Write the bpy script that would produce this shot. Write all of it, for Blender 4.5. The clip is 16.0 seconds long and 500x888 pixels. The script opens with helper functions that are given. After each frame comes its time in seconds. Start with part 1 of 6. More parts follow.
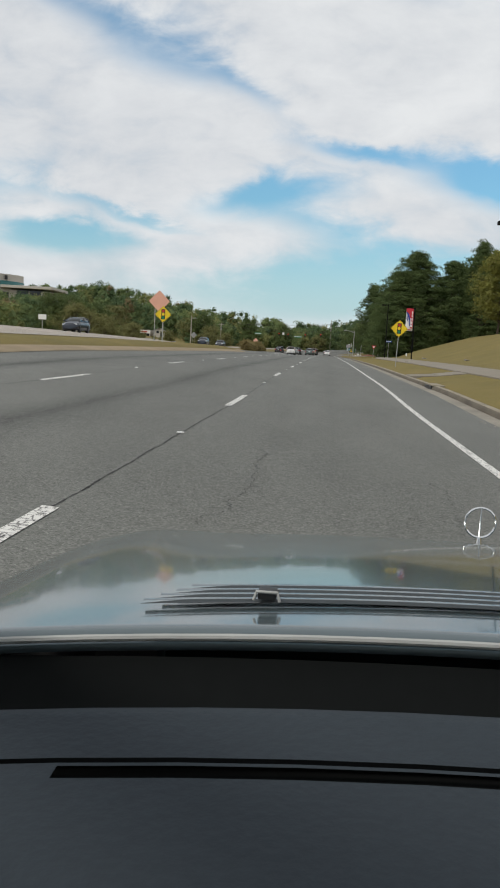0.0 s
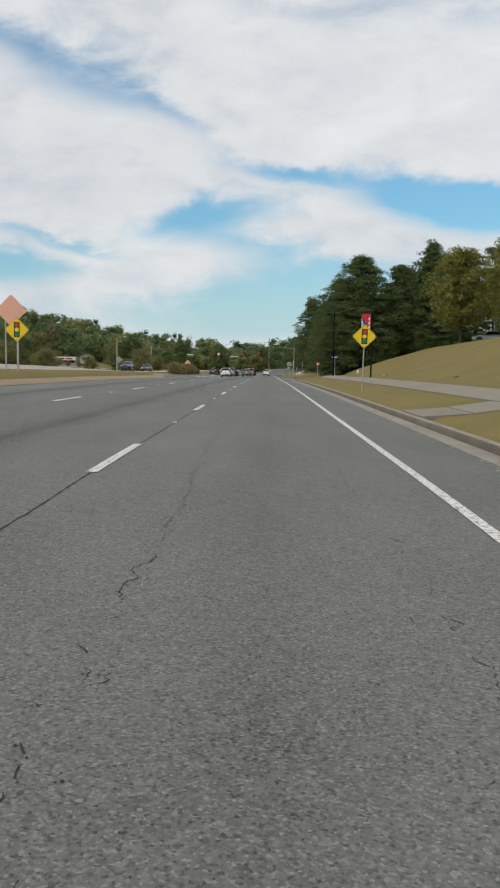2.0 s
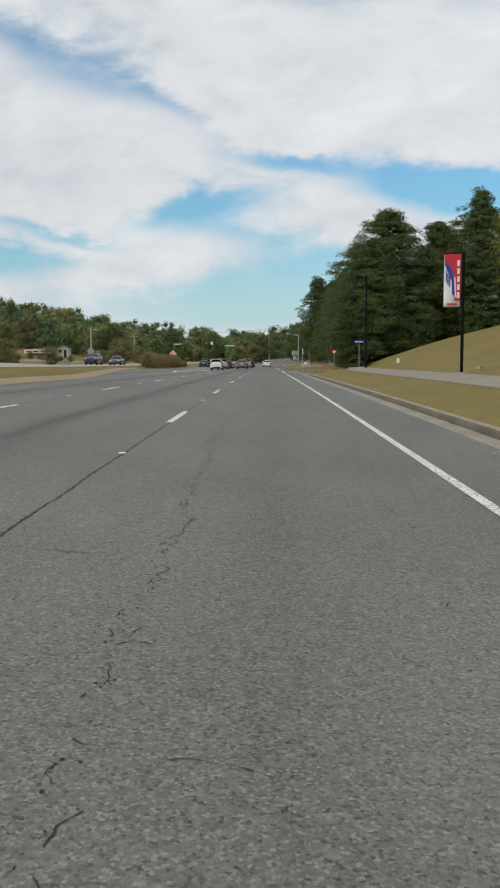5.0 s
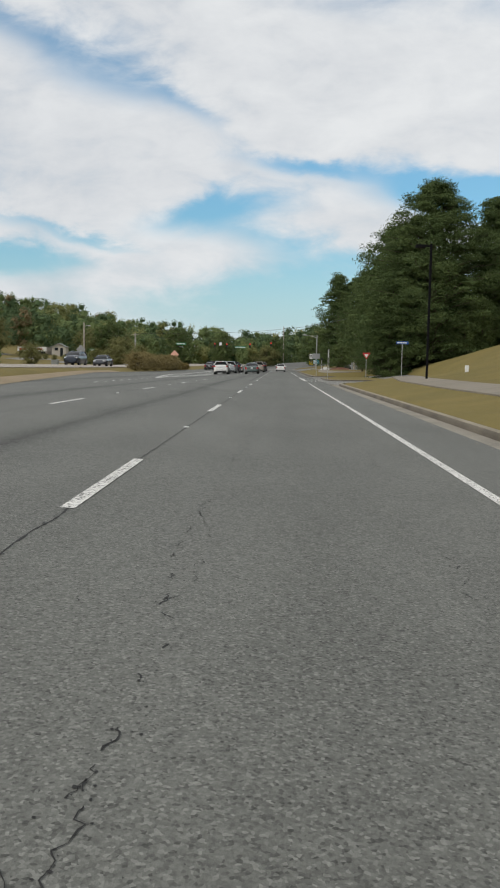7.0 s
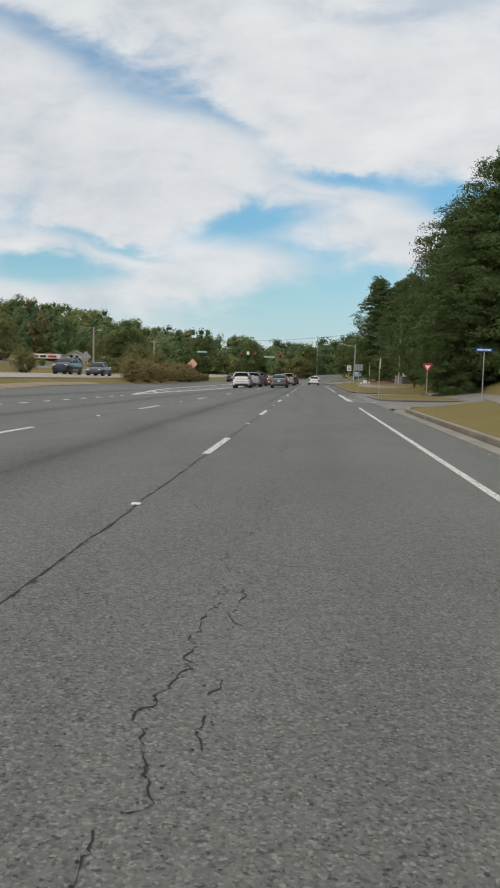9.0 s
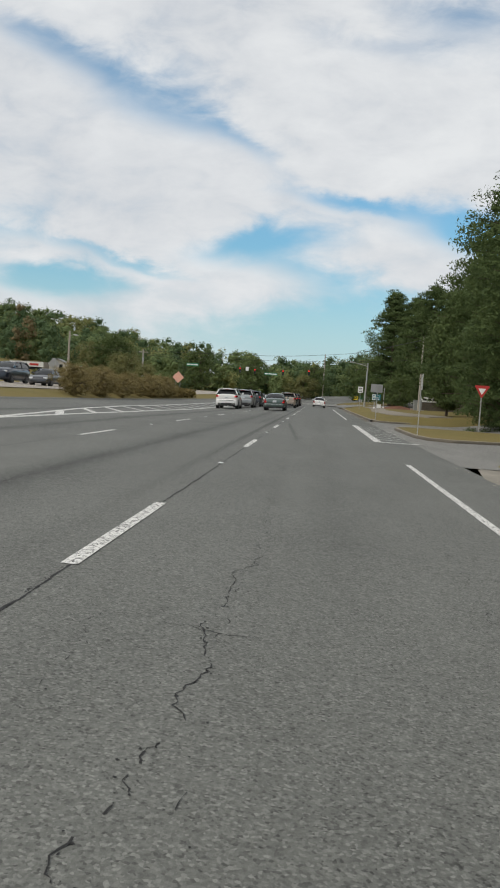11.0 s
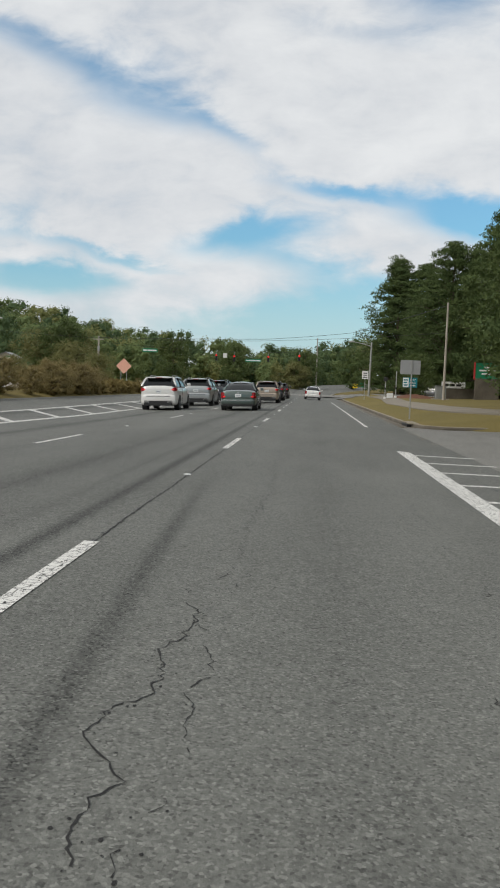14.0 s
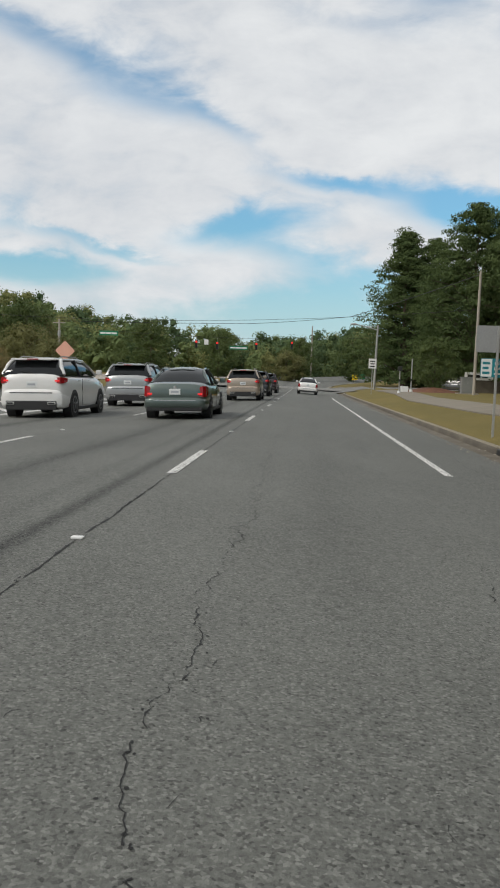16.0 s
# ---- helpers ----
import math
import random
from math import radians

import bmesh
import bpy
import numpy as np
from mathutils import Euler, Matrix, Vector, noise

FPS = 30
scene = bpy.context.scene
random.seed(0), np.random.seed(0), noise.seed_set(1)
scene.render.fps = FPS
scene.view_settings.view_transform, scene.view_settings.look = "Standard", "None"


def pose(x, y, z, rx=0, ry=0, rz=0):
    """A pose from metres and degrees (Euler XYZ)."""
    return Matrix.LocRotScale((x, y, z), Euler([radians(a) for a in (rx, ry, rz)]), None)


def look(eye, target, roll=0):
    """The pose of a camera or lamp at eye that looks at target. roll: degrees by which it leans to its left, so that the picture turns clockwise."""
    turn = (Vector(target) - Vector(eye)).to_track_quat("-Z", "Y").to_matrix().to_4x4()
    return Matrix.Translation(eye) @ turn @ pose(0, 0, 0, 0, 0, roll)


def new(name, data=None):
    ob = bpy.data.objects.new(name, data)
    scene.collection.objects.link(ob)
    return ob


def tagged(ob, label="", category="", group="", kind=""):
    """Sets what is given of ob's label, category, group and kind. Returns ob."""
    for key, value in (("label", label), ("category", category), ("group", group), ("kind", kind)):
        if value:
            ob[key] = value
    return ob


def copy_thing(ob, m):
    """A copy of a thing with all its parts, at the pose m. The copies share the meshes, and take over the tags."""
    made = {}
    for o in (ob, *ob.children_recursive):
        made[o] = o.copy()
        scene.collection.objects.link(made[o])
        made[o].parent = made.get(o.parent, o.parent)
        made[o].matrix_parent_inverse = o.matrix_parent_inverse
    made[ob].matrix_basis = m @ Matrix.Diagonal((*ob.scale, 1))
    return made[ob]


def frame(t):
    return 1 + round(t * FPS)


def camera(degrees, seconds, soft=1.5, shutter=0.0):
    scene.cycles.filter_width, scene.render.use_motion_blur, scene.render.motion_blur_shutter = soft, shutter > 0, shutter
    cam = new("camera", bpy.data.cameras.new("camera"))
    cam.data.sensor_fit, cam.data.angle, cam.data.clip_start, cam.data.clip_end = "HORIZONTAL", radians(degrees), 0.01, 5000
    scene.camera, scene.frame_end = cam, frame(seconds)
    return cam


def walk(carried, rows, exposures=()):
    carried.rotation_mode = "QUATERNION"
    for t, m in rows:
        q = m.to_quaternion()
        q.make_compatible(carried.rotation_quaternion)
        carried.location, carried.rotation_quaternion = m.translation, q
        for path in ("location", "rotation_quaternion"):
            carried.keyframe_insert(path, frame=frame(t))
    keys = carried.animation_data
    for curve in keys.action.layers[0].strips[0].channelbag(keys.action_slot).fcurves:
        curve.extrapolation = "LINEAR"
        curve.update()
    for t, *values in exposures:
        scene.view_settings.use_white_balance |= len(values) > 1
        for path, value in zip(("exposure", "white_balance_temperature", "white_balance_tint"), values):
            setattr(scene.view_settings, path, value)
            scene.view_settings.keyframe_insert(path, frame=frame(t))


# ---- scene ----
cam = camera(35.0, 16.0, 2.0)
PATH = [
    (0, (1.69, -5.502, 0.979), (1.513, -3.525, 0.7377), 3.2),
    (0.5, (1.685, -1.163, 0.954), (1.577, 0.818, 0.7133), 2.2),
    (1, (1.718, 3.541, 0.979), (1.658, 5.526, 0.7563), 1.5),
    (1.5, (1.785, 8.199, 1.093), (1.736, 10.187, 0.8941), 1.1),
    (2, (1.83, 13.065, 1.156), (1.791, 15.055, 0.9716), 0.6),
    (2.5, (1.868, 17.943, 1.201), (1.86, 19.935, 1.0232), 0.15),
    (3, (1.886, 23.289, 1.195), (1.881, 25.282, 1.0414), 0.7),
    (3.5, (1.871, 28.431, 1.224), (1.835, 30.424, 1.0659), -0.4),
    (4, (1.825, 33.572, 1.254), (1.783, 35.562, 1.0724), -0.8),
    (4.2, (1.795, 35.726, 1.261), (1.737, 37.715, 1.0642), -0.9),
    (6.3, (1.651, 57.114, 1.278), (1.643, 59.102, 1.0658), 0.6),
    (6.5, (1.625, 59.263, 1.278), (1.599, 61.251, 1.0681), 0.8),
    (7, (1.566, 64.311, 1.306), (1.495, 66.299, 1.1052), 0.8),
    (7.5, (1.555, 68.959, 1.326), (1.457, 70.947, 1.1312), 0.7),
    (8, (1.505, 73.913, 1.341), (1.365, 75.899, 1.1451), 0.8),
    (8.5, (1.494, 78.436, 1.363), (1.355, 80.422, 1.1704), 0.9),
    (9, (1.495, 83.126, 1.371), (1.344, 85.113, 1.1964), 1.6),
    (9.2, (1.499, 84.986, 1.377), (1.342, 86.973, 1.207), 1.7),
    (11.3, (1.536, 104.489, 1.379), (1.378, 106.479, 1.2517), 4.1),
    (11.5, (1.538, 106.362, 1.399), (1.387, 108.352, 1.2644), 4.0),
    (12, (1.56, 110.691, 1.392), (1.408, 112.679, 1.239), 3.6),
    (12.5, (1.56, 114.895, 1.394), (1.402, 116.883, 1.2328), 3.6),
    (13, (1.551, 119.609, 1.363), (1.4, 121.597, 1.2027), 2.9),
    (13.5, (1.564, 123.943, 1.348), (1.416, 125.932, 1.1972), 2.55),
    (14, (1.57, 128.405, 1.332), (1.422, 130.394, 1.1835), 1.95),
    (14.5, (1.565, 132.853, 1.312), (1.419, 134.842, 1.1489), 1.25),
    (15, (1.538, 137.213, 1.309), (1.398, 139.202, 1.1474), 1.3),
    (15.5, (1.546, 141.467, 1.274), (1.41, 143.456, 1.1081), 1.55),
    (16, (1.523, 146.234, 1.261), (1.391, 148.223, 1.0929), 2.05),
]
walk(cam, [(t, look(eye, target, roll)) for t, eye, target, roll in PATH])

# ---------------------------------------------------------------- world, sun, exposure
def link(tree, a, b):
    tree.links.new(a, b)


def build_world():
    world = bpy.data.worlds.new("sky")
    scene.world = world
    world.use_nodes = True
    t = world.node_tree
    t.nodes.clear()
    N = t.nodes.new

    def M(op, a, b=None, c=None):
        n = N("ShaderNodeMath")
        n.operation = op
        for i, v in enumerate((a, b, c)):
            if v is None:
                continue
            if isinstance(v, (int, float)):
                n.inputs[i].default_value = v
            else:
                link(t, v, n.inputs[i])
        return n.outputs[0]

    co = N("ShaderNodeTexCoord")
    sep = N("ShaderNodeSeparateXYZ")
    link(t, co.outputs["Generated"], sep.inputs[0])
    dx, dy, dz = sep.outputs
    ahead = M("ADD", M("ABSOLUTE", dy), 0.08)
    u, v = M("DIVIDE", dx, ahead), M("DIVIDE", dz, ahead)
    # cloud deck seen in perspective: a flat sheet overhead
    up = M("ADD", M("MAXIMUM", dz, 0.0), 0.11)
    comb = N("ShaderNodeCombineXYZ")
    link(t, M("DIVIDE", dx, up), comb.inputs[0])
    link(t, M("DIVIDE", dy, up), comb.inputs[1])
    deck = comb.outputs[0]

    def fbm(vec, scale, detail, rough, shift):
        m = N("ShaderNodeMapping")
        m.inputs["Location"].default_value = (shift, shift * 0.37, 0)
        m.inputs["Scale"].default_value = (1.0, 0.75, 1.0)
        link(t, vec, m.inputs[0])
        n = N("ShaderNodeTexNoise")
        n.inputs["Scale"].default_value = scale
        n.inputs["Detail"].default_value = detail
        n.inputs["Roughness"].default_value = rough
        n.inputs["Distortion"].default_value = 0.35
        link(t, m.outputs[0], n.inputs["Vector"])
        return n.outputs[0]

    face = N("ShaderNodeCombineXYZ")
    link(t, u, face.inputs[0])
    link(t, M("MULTIPLY", v, 2.6), face.inputs[1])
    puffs = face.outputs[0]
    big = fbm(deck, 0.55, 7, 0.58, 3.1)
    fine = fbm(puffs, 6.0, 7, 0.56, 7.7)
    wisp = fbm(puffs, 15.0, 8, 0.58, 1.9)
    warp_u = M("MULTIPLY_ADD", M("SUBTRACT", fine, 0.5), 0.13, u)
    warp_v = M("MULTIPLY_ADD", M("SUBTRACT", wisp, 0.5), 0.040, M("MULTIPLY_ADD", M("SUBTRACT", big, 0.5), 0.04, v))
    # openings in the cloud: centre across, centre up, half width, half height, slope, depth
    gaps = ((0.026, 0.224, 0.060, 0.008, -0.10, 0.80), (0.185, 0.196, 0.070, 0.020, -0.15, 1.15), (0.30, 0.195, 0.08, 0.022, 0.1, 1.0),
            (-0.088, 0.174, 0.055, 0.018, 0.22, 0.72), (-0.02, 0.183, 0.06, 0.016, 0.1, 0.3), (-0.02, 0.150, 0.060, 0.013, -0.15, 0.5), (0.04, 0.122, 0.07, 0.012, -0.15, 0.35),
            (-0.29, 0.157, 0.060, 0.0065, -0.20, 0.40), (-0.214, 0.142, 0.040, 0.005, -0.2, 0.5), (-0.315, 0.118, 0.062, 0.017, 0.0, 1.1), (-0.43, 0.17, 0.06, 0.02, 0.1, 0.6),
            (-0.06, 0.055, 0.17, 0.028, 0.0, 0.7), (0.01, 0.085, 0.08, 0.030, 0.0, 0.6), (0.2, 0.08, 0.16, 0.03, 0.0, 0.5),
            (-0.325, 0.380, 0.075, 0.017, -0.34, 0.50), (-0.215, 0.350, 0.055, 0.028, -0.2, 0.40), (-0.150, 0.305, 0.05, 0.016, -0.25, 0.42),
            (-0.225, 0.315, 0.05, 0.02, -0.3, 0.22), (-0.095, 0.280, 0.04, 0.010, -0.6, 0.28),
            (0.13, 0.428, 0.06, 0.022, 0.0, 0.50), (0.06, 0.392, 0.09, 0.012, -0.1, 0.24), (0.30, 0.40, 0.08, 0.02, 0.1, 0.4), (-0.05, 0.50, 0.10, 0.02, 0.1, 0.4))
    total = None
    for a, b, w, h, slope, depth in gaps:
        across = M("SUBTRACT", warp_u, a)
        p = M("POWER", M("DIVIDE", across, w), 2.0)
        q = M("POWER", M("DIVIDE", M("SUBTRACT", M("MULTIPLY_ADD", across, -slope, warp_v), b), h), 2.0)
        e = M("MULTIPLY", M("EXPONENT", M("MULTIPLY", M("ADD", p, q), -0.62)), 1.4 * depth)
        total = e if total is None else M("ADD", total, e)
    cover = M("SUBTRACT", M("MULTIPLY_ADD", M("SUBTRACT", big, 0.5), 0.7, 1.0), total)
    cover = M("MULTIPLY_ADD", M("SUBTRACT", fine, 0.5), 0.75, cover)
    cover = M("MULTIPLY_ADD", M("SUBTRACT", wisp, 0.5), 0.95, cover)
    ramp = N("ShaderNodeMapRange")
    ramp.interpolation_type = "SMOOTHSTEP"
    ramp.inputs[1].default_value, ramp.inputs[2].default_value = -0.35, 1.0
    link(t, cover, ramp.inputs[0])

    sky = N("ShaderNodeTexSky")
    sky.sky_type = "NISHITA"
    sky.sun_disc = False
    sky.sun_elevation, sky.sun_rotation = radians(42), radians(235)
    sky.air_density, sky.dust_density, sky.ozone_density = 1.0, 0.6, 1.2
    tint = N("ShaderNodeMix")
    tint.data_type, tint.blend_type = "RGBA", "MULTIPLY"
    tint.inputs[0].default_value = 1.0
    link(t, sky.outputs[0], tint.inputs[6])
    tint.inputs[7].default_value = SKY_TINT
    shade = N("ShaderNodeMix")
    shade.data_type = "RGBA"
    shade.inputs[6].default_value = CLOUD_DARK
    shade.inputs[7].default_value = CLOUD_LIGHT
    body = N("ShaderNodeMapRange")
    body.inputs[1].default_value, body.inputs[2].default_value = 0.38, 0.60
    link(t, M("MULTIPLY_ADD", fine, 0.4, M("MULTIPLY_ADD", big, 0.35, M("MULTIPLY", wisp, 0.25))), body.inputs[0])
    link(t, body.outputs[0], shade.inputs[0])
    mix = N("ShaderNodeMix")
    mix.data_type = "RGBA"
    link(t, ramp.outputs[0], mix.inputs[0])
    low = N("ShaderNodeMapRange")
    low.inputs[1].default_value, low.inputs[2].default_value, low.inputs[3].default_value, low.inputs[4].default_value = 0.0, 0.24, 0.66, 1.0
    link(t, dz, low.inputs[0])
    dim = N("ShaderNodeVectorMath")
    dim.operation = "SCALE"
    link(t, tint.outputs[2], dim.inputs[0])
    link(t, low.outputs[0], dim.inputs[3])
    # pale haze just over the horizon
    near = N("ShaderNodeMapRange")
    near.inputs[1].default_value, near.inputs[2].default_value, near.inputs[3].default_value, near.inputs[4].default_value = 0.0, 0.15, 0.9, 0.0
    link(t, dz, near.inputs[0])
    haze = N("ShaderNodeMix")
    haze.data_type = "RGBA"
    link(t, near.outputs[0], haze.inputs[0])
    link(t, dim.outputs[0], haze.inputs[6])
    haze.inputs[7].default_value = HAZE
    link(t, haze.outputs[2], mix.inputs[6])
    link(t, shade.outputs[2], mix.inputs[7])
    bg = N("ShaderNodeBackground")
    bg.inputs[1].default_value = 0.1
    link(t, mix.outputs[2], bg.inputs[0])
    out = N("ShaderNodeOutputWorld")
    link(t, bg.outputs[0], out.inputs[0])


HAZE = (5.5, 6.95, 7.9, 1)
SKY_TINT = (0.98, 1.44, 1.47, 1)
CLOUD_DARK = (6.3, 6.6, 7.0, 1)
CLOUD_LIGHT = (8.2, 8.4, 8.55, 1)
build_world()
sun = new("sun", bpy.data.lights.new("sun", "SUN"))
sun.data.energy, sun.data.angle, sun.data.color = 1.9, radians(12), (1.0, 0.95, 0.86)
sun.matrix_world = look((-60, -40, 70), (0, 0, 0))
scene.view_settings.exposure = -0.06


# ---------------------------------------------------------------- materials
def mat(name, color, rough=0.7, metal=0.0, vary=0.25, scale=3.0, fine=60.0, bump=0.0, color2=None, spec=0.5, emit=0.0,
        coat=0.0, bump_scale=None, island=0.0, random_ob=0.0, translucent=0.0, stretch=(1, 1, 1), deep=0.02):
    """A surface with a coarse and a fine variation, relief, and a change from piece to piece."""
    m = bpy.data.materials.new(name)
    m.use_nodes = True
    t = m.node_tree
    p = t.nodes["Principled BSDF"]
    p.inputs["Roughness"].default_value = rough
    p.inputs["Metallic"].default_value = metal
    p.inputs["Specular IOR Level"].default_value = spec
    p.inputs["Coat Weight"].default_value = coat
    p.inputs["Coat Roughness"].default_value = 0.05
    c1 = (*color, 1)
    c2 = (*(color2 or tuple(c * (1 - vary) for c in color)), 1)
    co = t.nodes.new("ShaderNodeTexCoord")
    mp = t.nodes.new("ShaderNodeMapping")
    mp.inputs["Scale"].default_value = stretch
    link(t, co.outputs["Object"], mp.inputs[0])
    n1, n2 = t.nodes.new("ShaderNodeTexNoise"), t.nodes.new("ShaderNodeTexNoise")
    for n, s, d in ((n1, scale, 5), (n2, fine, 4)):
        n.inputs["Scale"].default_value, n.inputs["Detail"].default_value = s, d
        link(t, mp.outputs[0], n.inputs["Vector"])
    add = t.nodes.new("ShaderNodeMath")
    add.operation = "MULTIPLY_ADD"
    link(t, n2.outputs[0], add.inputs[0])
    add.inputs[1].default_value = 0.45
    sc = t.nodes.new("ShaderNodeMath")
    sc.operation = "MULTIPLY"
    link(t, n1.outputs[0], sc.inputs[0])
    sc.inputs[1].default_value = 0.55
    link(t, sc.outputs[0], add.inputs[2])
    last = add.outputs[0]
    mr = t.nodes.new("ShaderNodeMapRange")
    mr.inputs[1].default_value, mr.inputs[2].default_value = 0.32, 0.68
    link(t, last, mr.inputs[0])
    last = mr.outputs[0]
    if island or random_ob:
        if island:
            g = t.nodes.new("ShaderNodeNewGeometry").outputs["Random Per Island"]
        else:
            g = t.nodes.new("ShaderNodeObjectInfo").outputs["Random"]
        mx = t.nodes.new("ShaderNodeMix")
        mx.inputs[0].default_value = island or random_ob
        link(t, last, mx.inputs[2])
        link(t, g, mx.inputs[3])
        last = mx.outputs[0]
    mix = t.nodes.new("ShaderNodeMix")
    mix.data_type = "RGBA"
    link(t, last, mix.inputs[0])
    mix.inputs[6].default_value, mix.inputs[7].default_value = c2, c1
    link(t, mix.outputs[2], p.inputs["Base Color"])
    if bump:
        b = t.nodes.new("ShaderNodeBump")
        b.inputs["Strength"].default_value, b.inputs["Distance"].default_value = bump, deep
        n3 = t.nodes.new("ShaderNodeTexNoise")
        n3.inputs["Scale"].default_value, n3.inputs["Detail"].default_value = bump_scale or fine, 3
        link(t, co.outputs["Object"], n3.inputs["Vector"])
        link(t, n3.outputs[0], b.inputs["Height"])
        link(t, b.outputs[0], p.inputs["Normal"])
    if emit:
        link(t, mix.outputs[2], p.inputs["Emission Color"])
        p.inputs["Emission Strength"].default_value = emit
    if translucent:
        tr = t.nodes.new("ShaderNodeBsdfTranslucent")
        link(t, mix.outputs[2], tr.inputs[0])
        ms = t.nodes.new("ShaderNodeMixShader")
        ms.inputs[0].default_value = translucent
        o = t.nodes["Material Output"]
        link(t, p.outputs[0], ms.inputs[1])
        link(t, tr.outputs[0], ms.inputs[2])
        link(t, ms.outputs[0], o.inputs[0])
    return m


def asphalt_material(name, tone, tracks):
    """Worn asphalt: aggregate speckle, wheel tracks and an oil band along each lane, blotches."""
    m = bpy.data.materials.new(name)
    m.use_nodes = True
    t = m.node_tree
    p = t.nodes["Principled BSDF"]
    p.inputs["Roughness"].default_value = 0.82
    p.inputs["Specular IOR Level"].default_value = 0.35
    co = t.nodes.new("ShaderNodeTexCoord")

    def noise_of(scale, detail, stretch=(1, 1, 1), rough=0.55):
        mp = t.nodes.new("ShaderNodeMapping")
        mp.inputs["Scale"].default_value = stretch
        link(t, co.outputs["Object"], mp.inputs[0])
        n = t.nodes.new("ShaderNodeTexNoise")
        n.inputs["Scale"].default_value, n.inputs["Detail"].default_value, n.inputs["Roughness"].default_value = scale, detail, rough
        link(t, mp.outputs[0], n.inputs["Vector"])
        return n.outputs[0]

    def M(op, a, b, c=0.0):
        n = t.nodes.new("ShaderNodeMath")
        n.operation = op
        for i, v in enumerate((a, b, c)):
            if isinstance(v, (int, float)):
                n.inputs[i].default_value = v
            else:
                link(t, v, n.inputs[i])
        return n.outputs[0]

    speck = noise_of(48, 4, rough=0.75)
    stone = noise_of(17, 3)
    cell = t.nodes.new("ShaderNodeTexVoronoi")
    cell.inputs["Scale"].default_value = 88
    link(t, co.outputs["Object"], cell.inputs["Vector"])
    cs = t.nodes.new("ShaderNodeSeparateColor")
    link(t, cell.outputs["Color"], cs.inputs[0])
    grain = cs.outputs[0]
    blotch = noise_of(0.9, 5, (1, 0.35, 1))
    wide = noise_of(0.12, 4, (1.6, 0.5, 1))
    sep = t.nodes.new("ShaderNodeSeparateXYZ")
    link(t, co.outputs["Object"], sep.inputs[0])
    value = M("ADD", M("MULTIPLY", M("SUBTRACT", speck, 0.5), 1.3), 1.0)
    value = M("ADD", value, M("MULTIPLY", M("SUBTRACT", stone, 0.5), 0.55))
    value = M("ADD", value, M("MULTIPLY", M("POWER", grain, 6.0), 0.7))
    value = M("SUBTRACT", value, M("MULTIPLY", M("POWER", M("SUBTRACT", 1.0, grain), 6.0), 0.5))
    value = M("ADD", value, M("MULTIPLY", M("SUBTRACT", blotch, 0.5), 0.5))
    value = M("ADD", value, M("MULTIPLY", M("SUBTRACT", wide, 0.5), 0.5))
    if tracks:
        lane = M("PINGPONG", M("ADD", sep.outputs[0], M("MULTIPLY", M("SUBTRACT", wide, 0.5), 0.5)), 1.83)
        oil = M("POWER", M("DIVIDE", lane, 1.83), 6.0)
        left = M("MULTIPLY_ADD", M("LESS_THAN", sep.outputs[0], -0.2), 0.66, 0.14)
        value = M("SUBTRACT", value, M("MULTIPLY", M("MULTIPLY", oil, M("ADD", wide, 0.1)), left))
        # rubber: two straight tyre bands by the lane line and one curved skid
        def step_of(a, b):
            n = t.nodes.new("ShaderNodeMapRange")
            n.interpolation_type = "SMOOTHSTEP"
            n.inputs[1].default_value, n.inputs[2].default_value = a, b
            link(t, sep.outputs[1], n.inputs[0])
            return n.outputs[0]

        def band(x, width, strength, y0, y1, y2, y3):
            d = M("DIVIDE", M("SUBTRACT", sep.outputs[0], x), width)
            g = M("EXPONENT", M("MULTIPLY", M("MULTIPLY", d, d), -1.0), 0.0)
            on = M("MULTIPLY", step_of(y0, y1), M("SUBTRACT", 1.0, step_of(y2, y3)))
            return M("MULTIPLY", M("MULTIPLY", g, on), M("MULTIPLY", M("ADD", blotch, 0.35), strength))

        value = M("SUBTRACT", value, band(-0.40, 0.095, 0.62, 100, 135, 205, 230))
        value = M("SUBTRACT", value, band(-0.85, 0.10, 0.16, 110, 140, 190, 215))
        value = M("SUBTRACT", value, band(M("MULTIPLY_ADD", step_of(121, 141), -0.78, 1.07), 0.075, 0.5, 122, 128, 134, 140))
    comb = t.nodes.new("ShaderNodeMix")
    comb.data_type, comb.blend_type = "RGBA", "MULTIPLY"
    comb.inputs[0].default_value = 1.0
    comb.inputs[6].default_value = (*tone, 1)
    cc = t.nodes.new("ShaderNodeCombineColor")
    for i in range(3):
        link(t, value, cc.inputs[i])
    link(t, cc.outputs[0], comb.inputs[7])
    link(t, comb.outputs[2], p.inputs["Base Color"])
    b = t.nodes.new("ShaderNodeBump")
    b.inputs["Strength"].default_value, b.inputs["Distance"].default_value = 0.5, 0.012
    link(t, speck, b.inputs["Height"])
    link(t, b.outputs[0], p.inputs["Normal"])
    return m


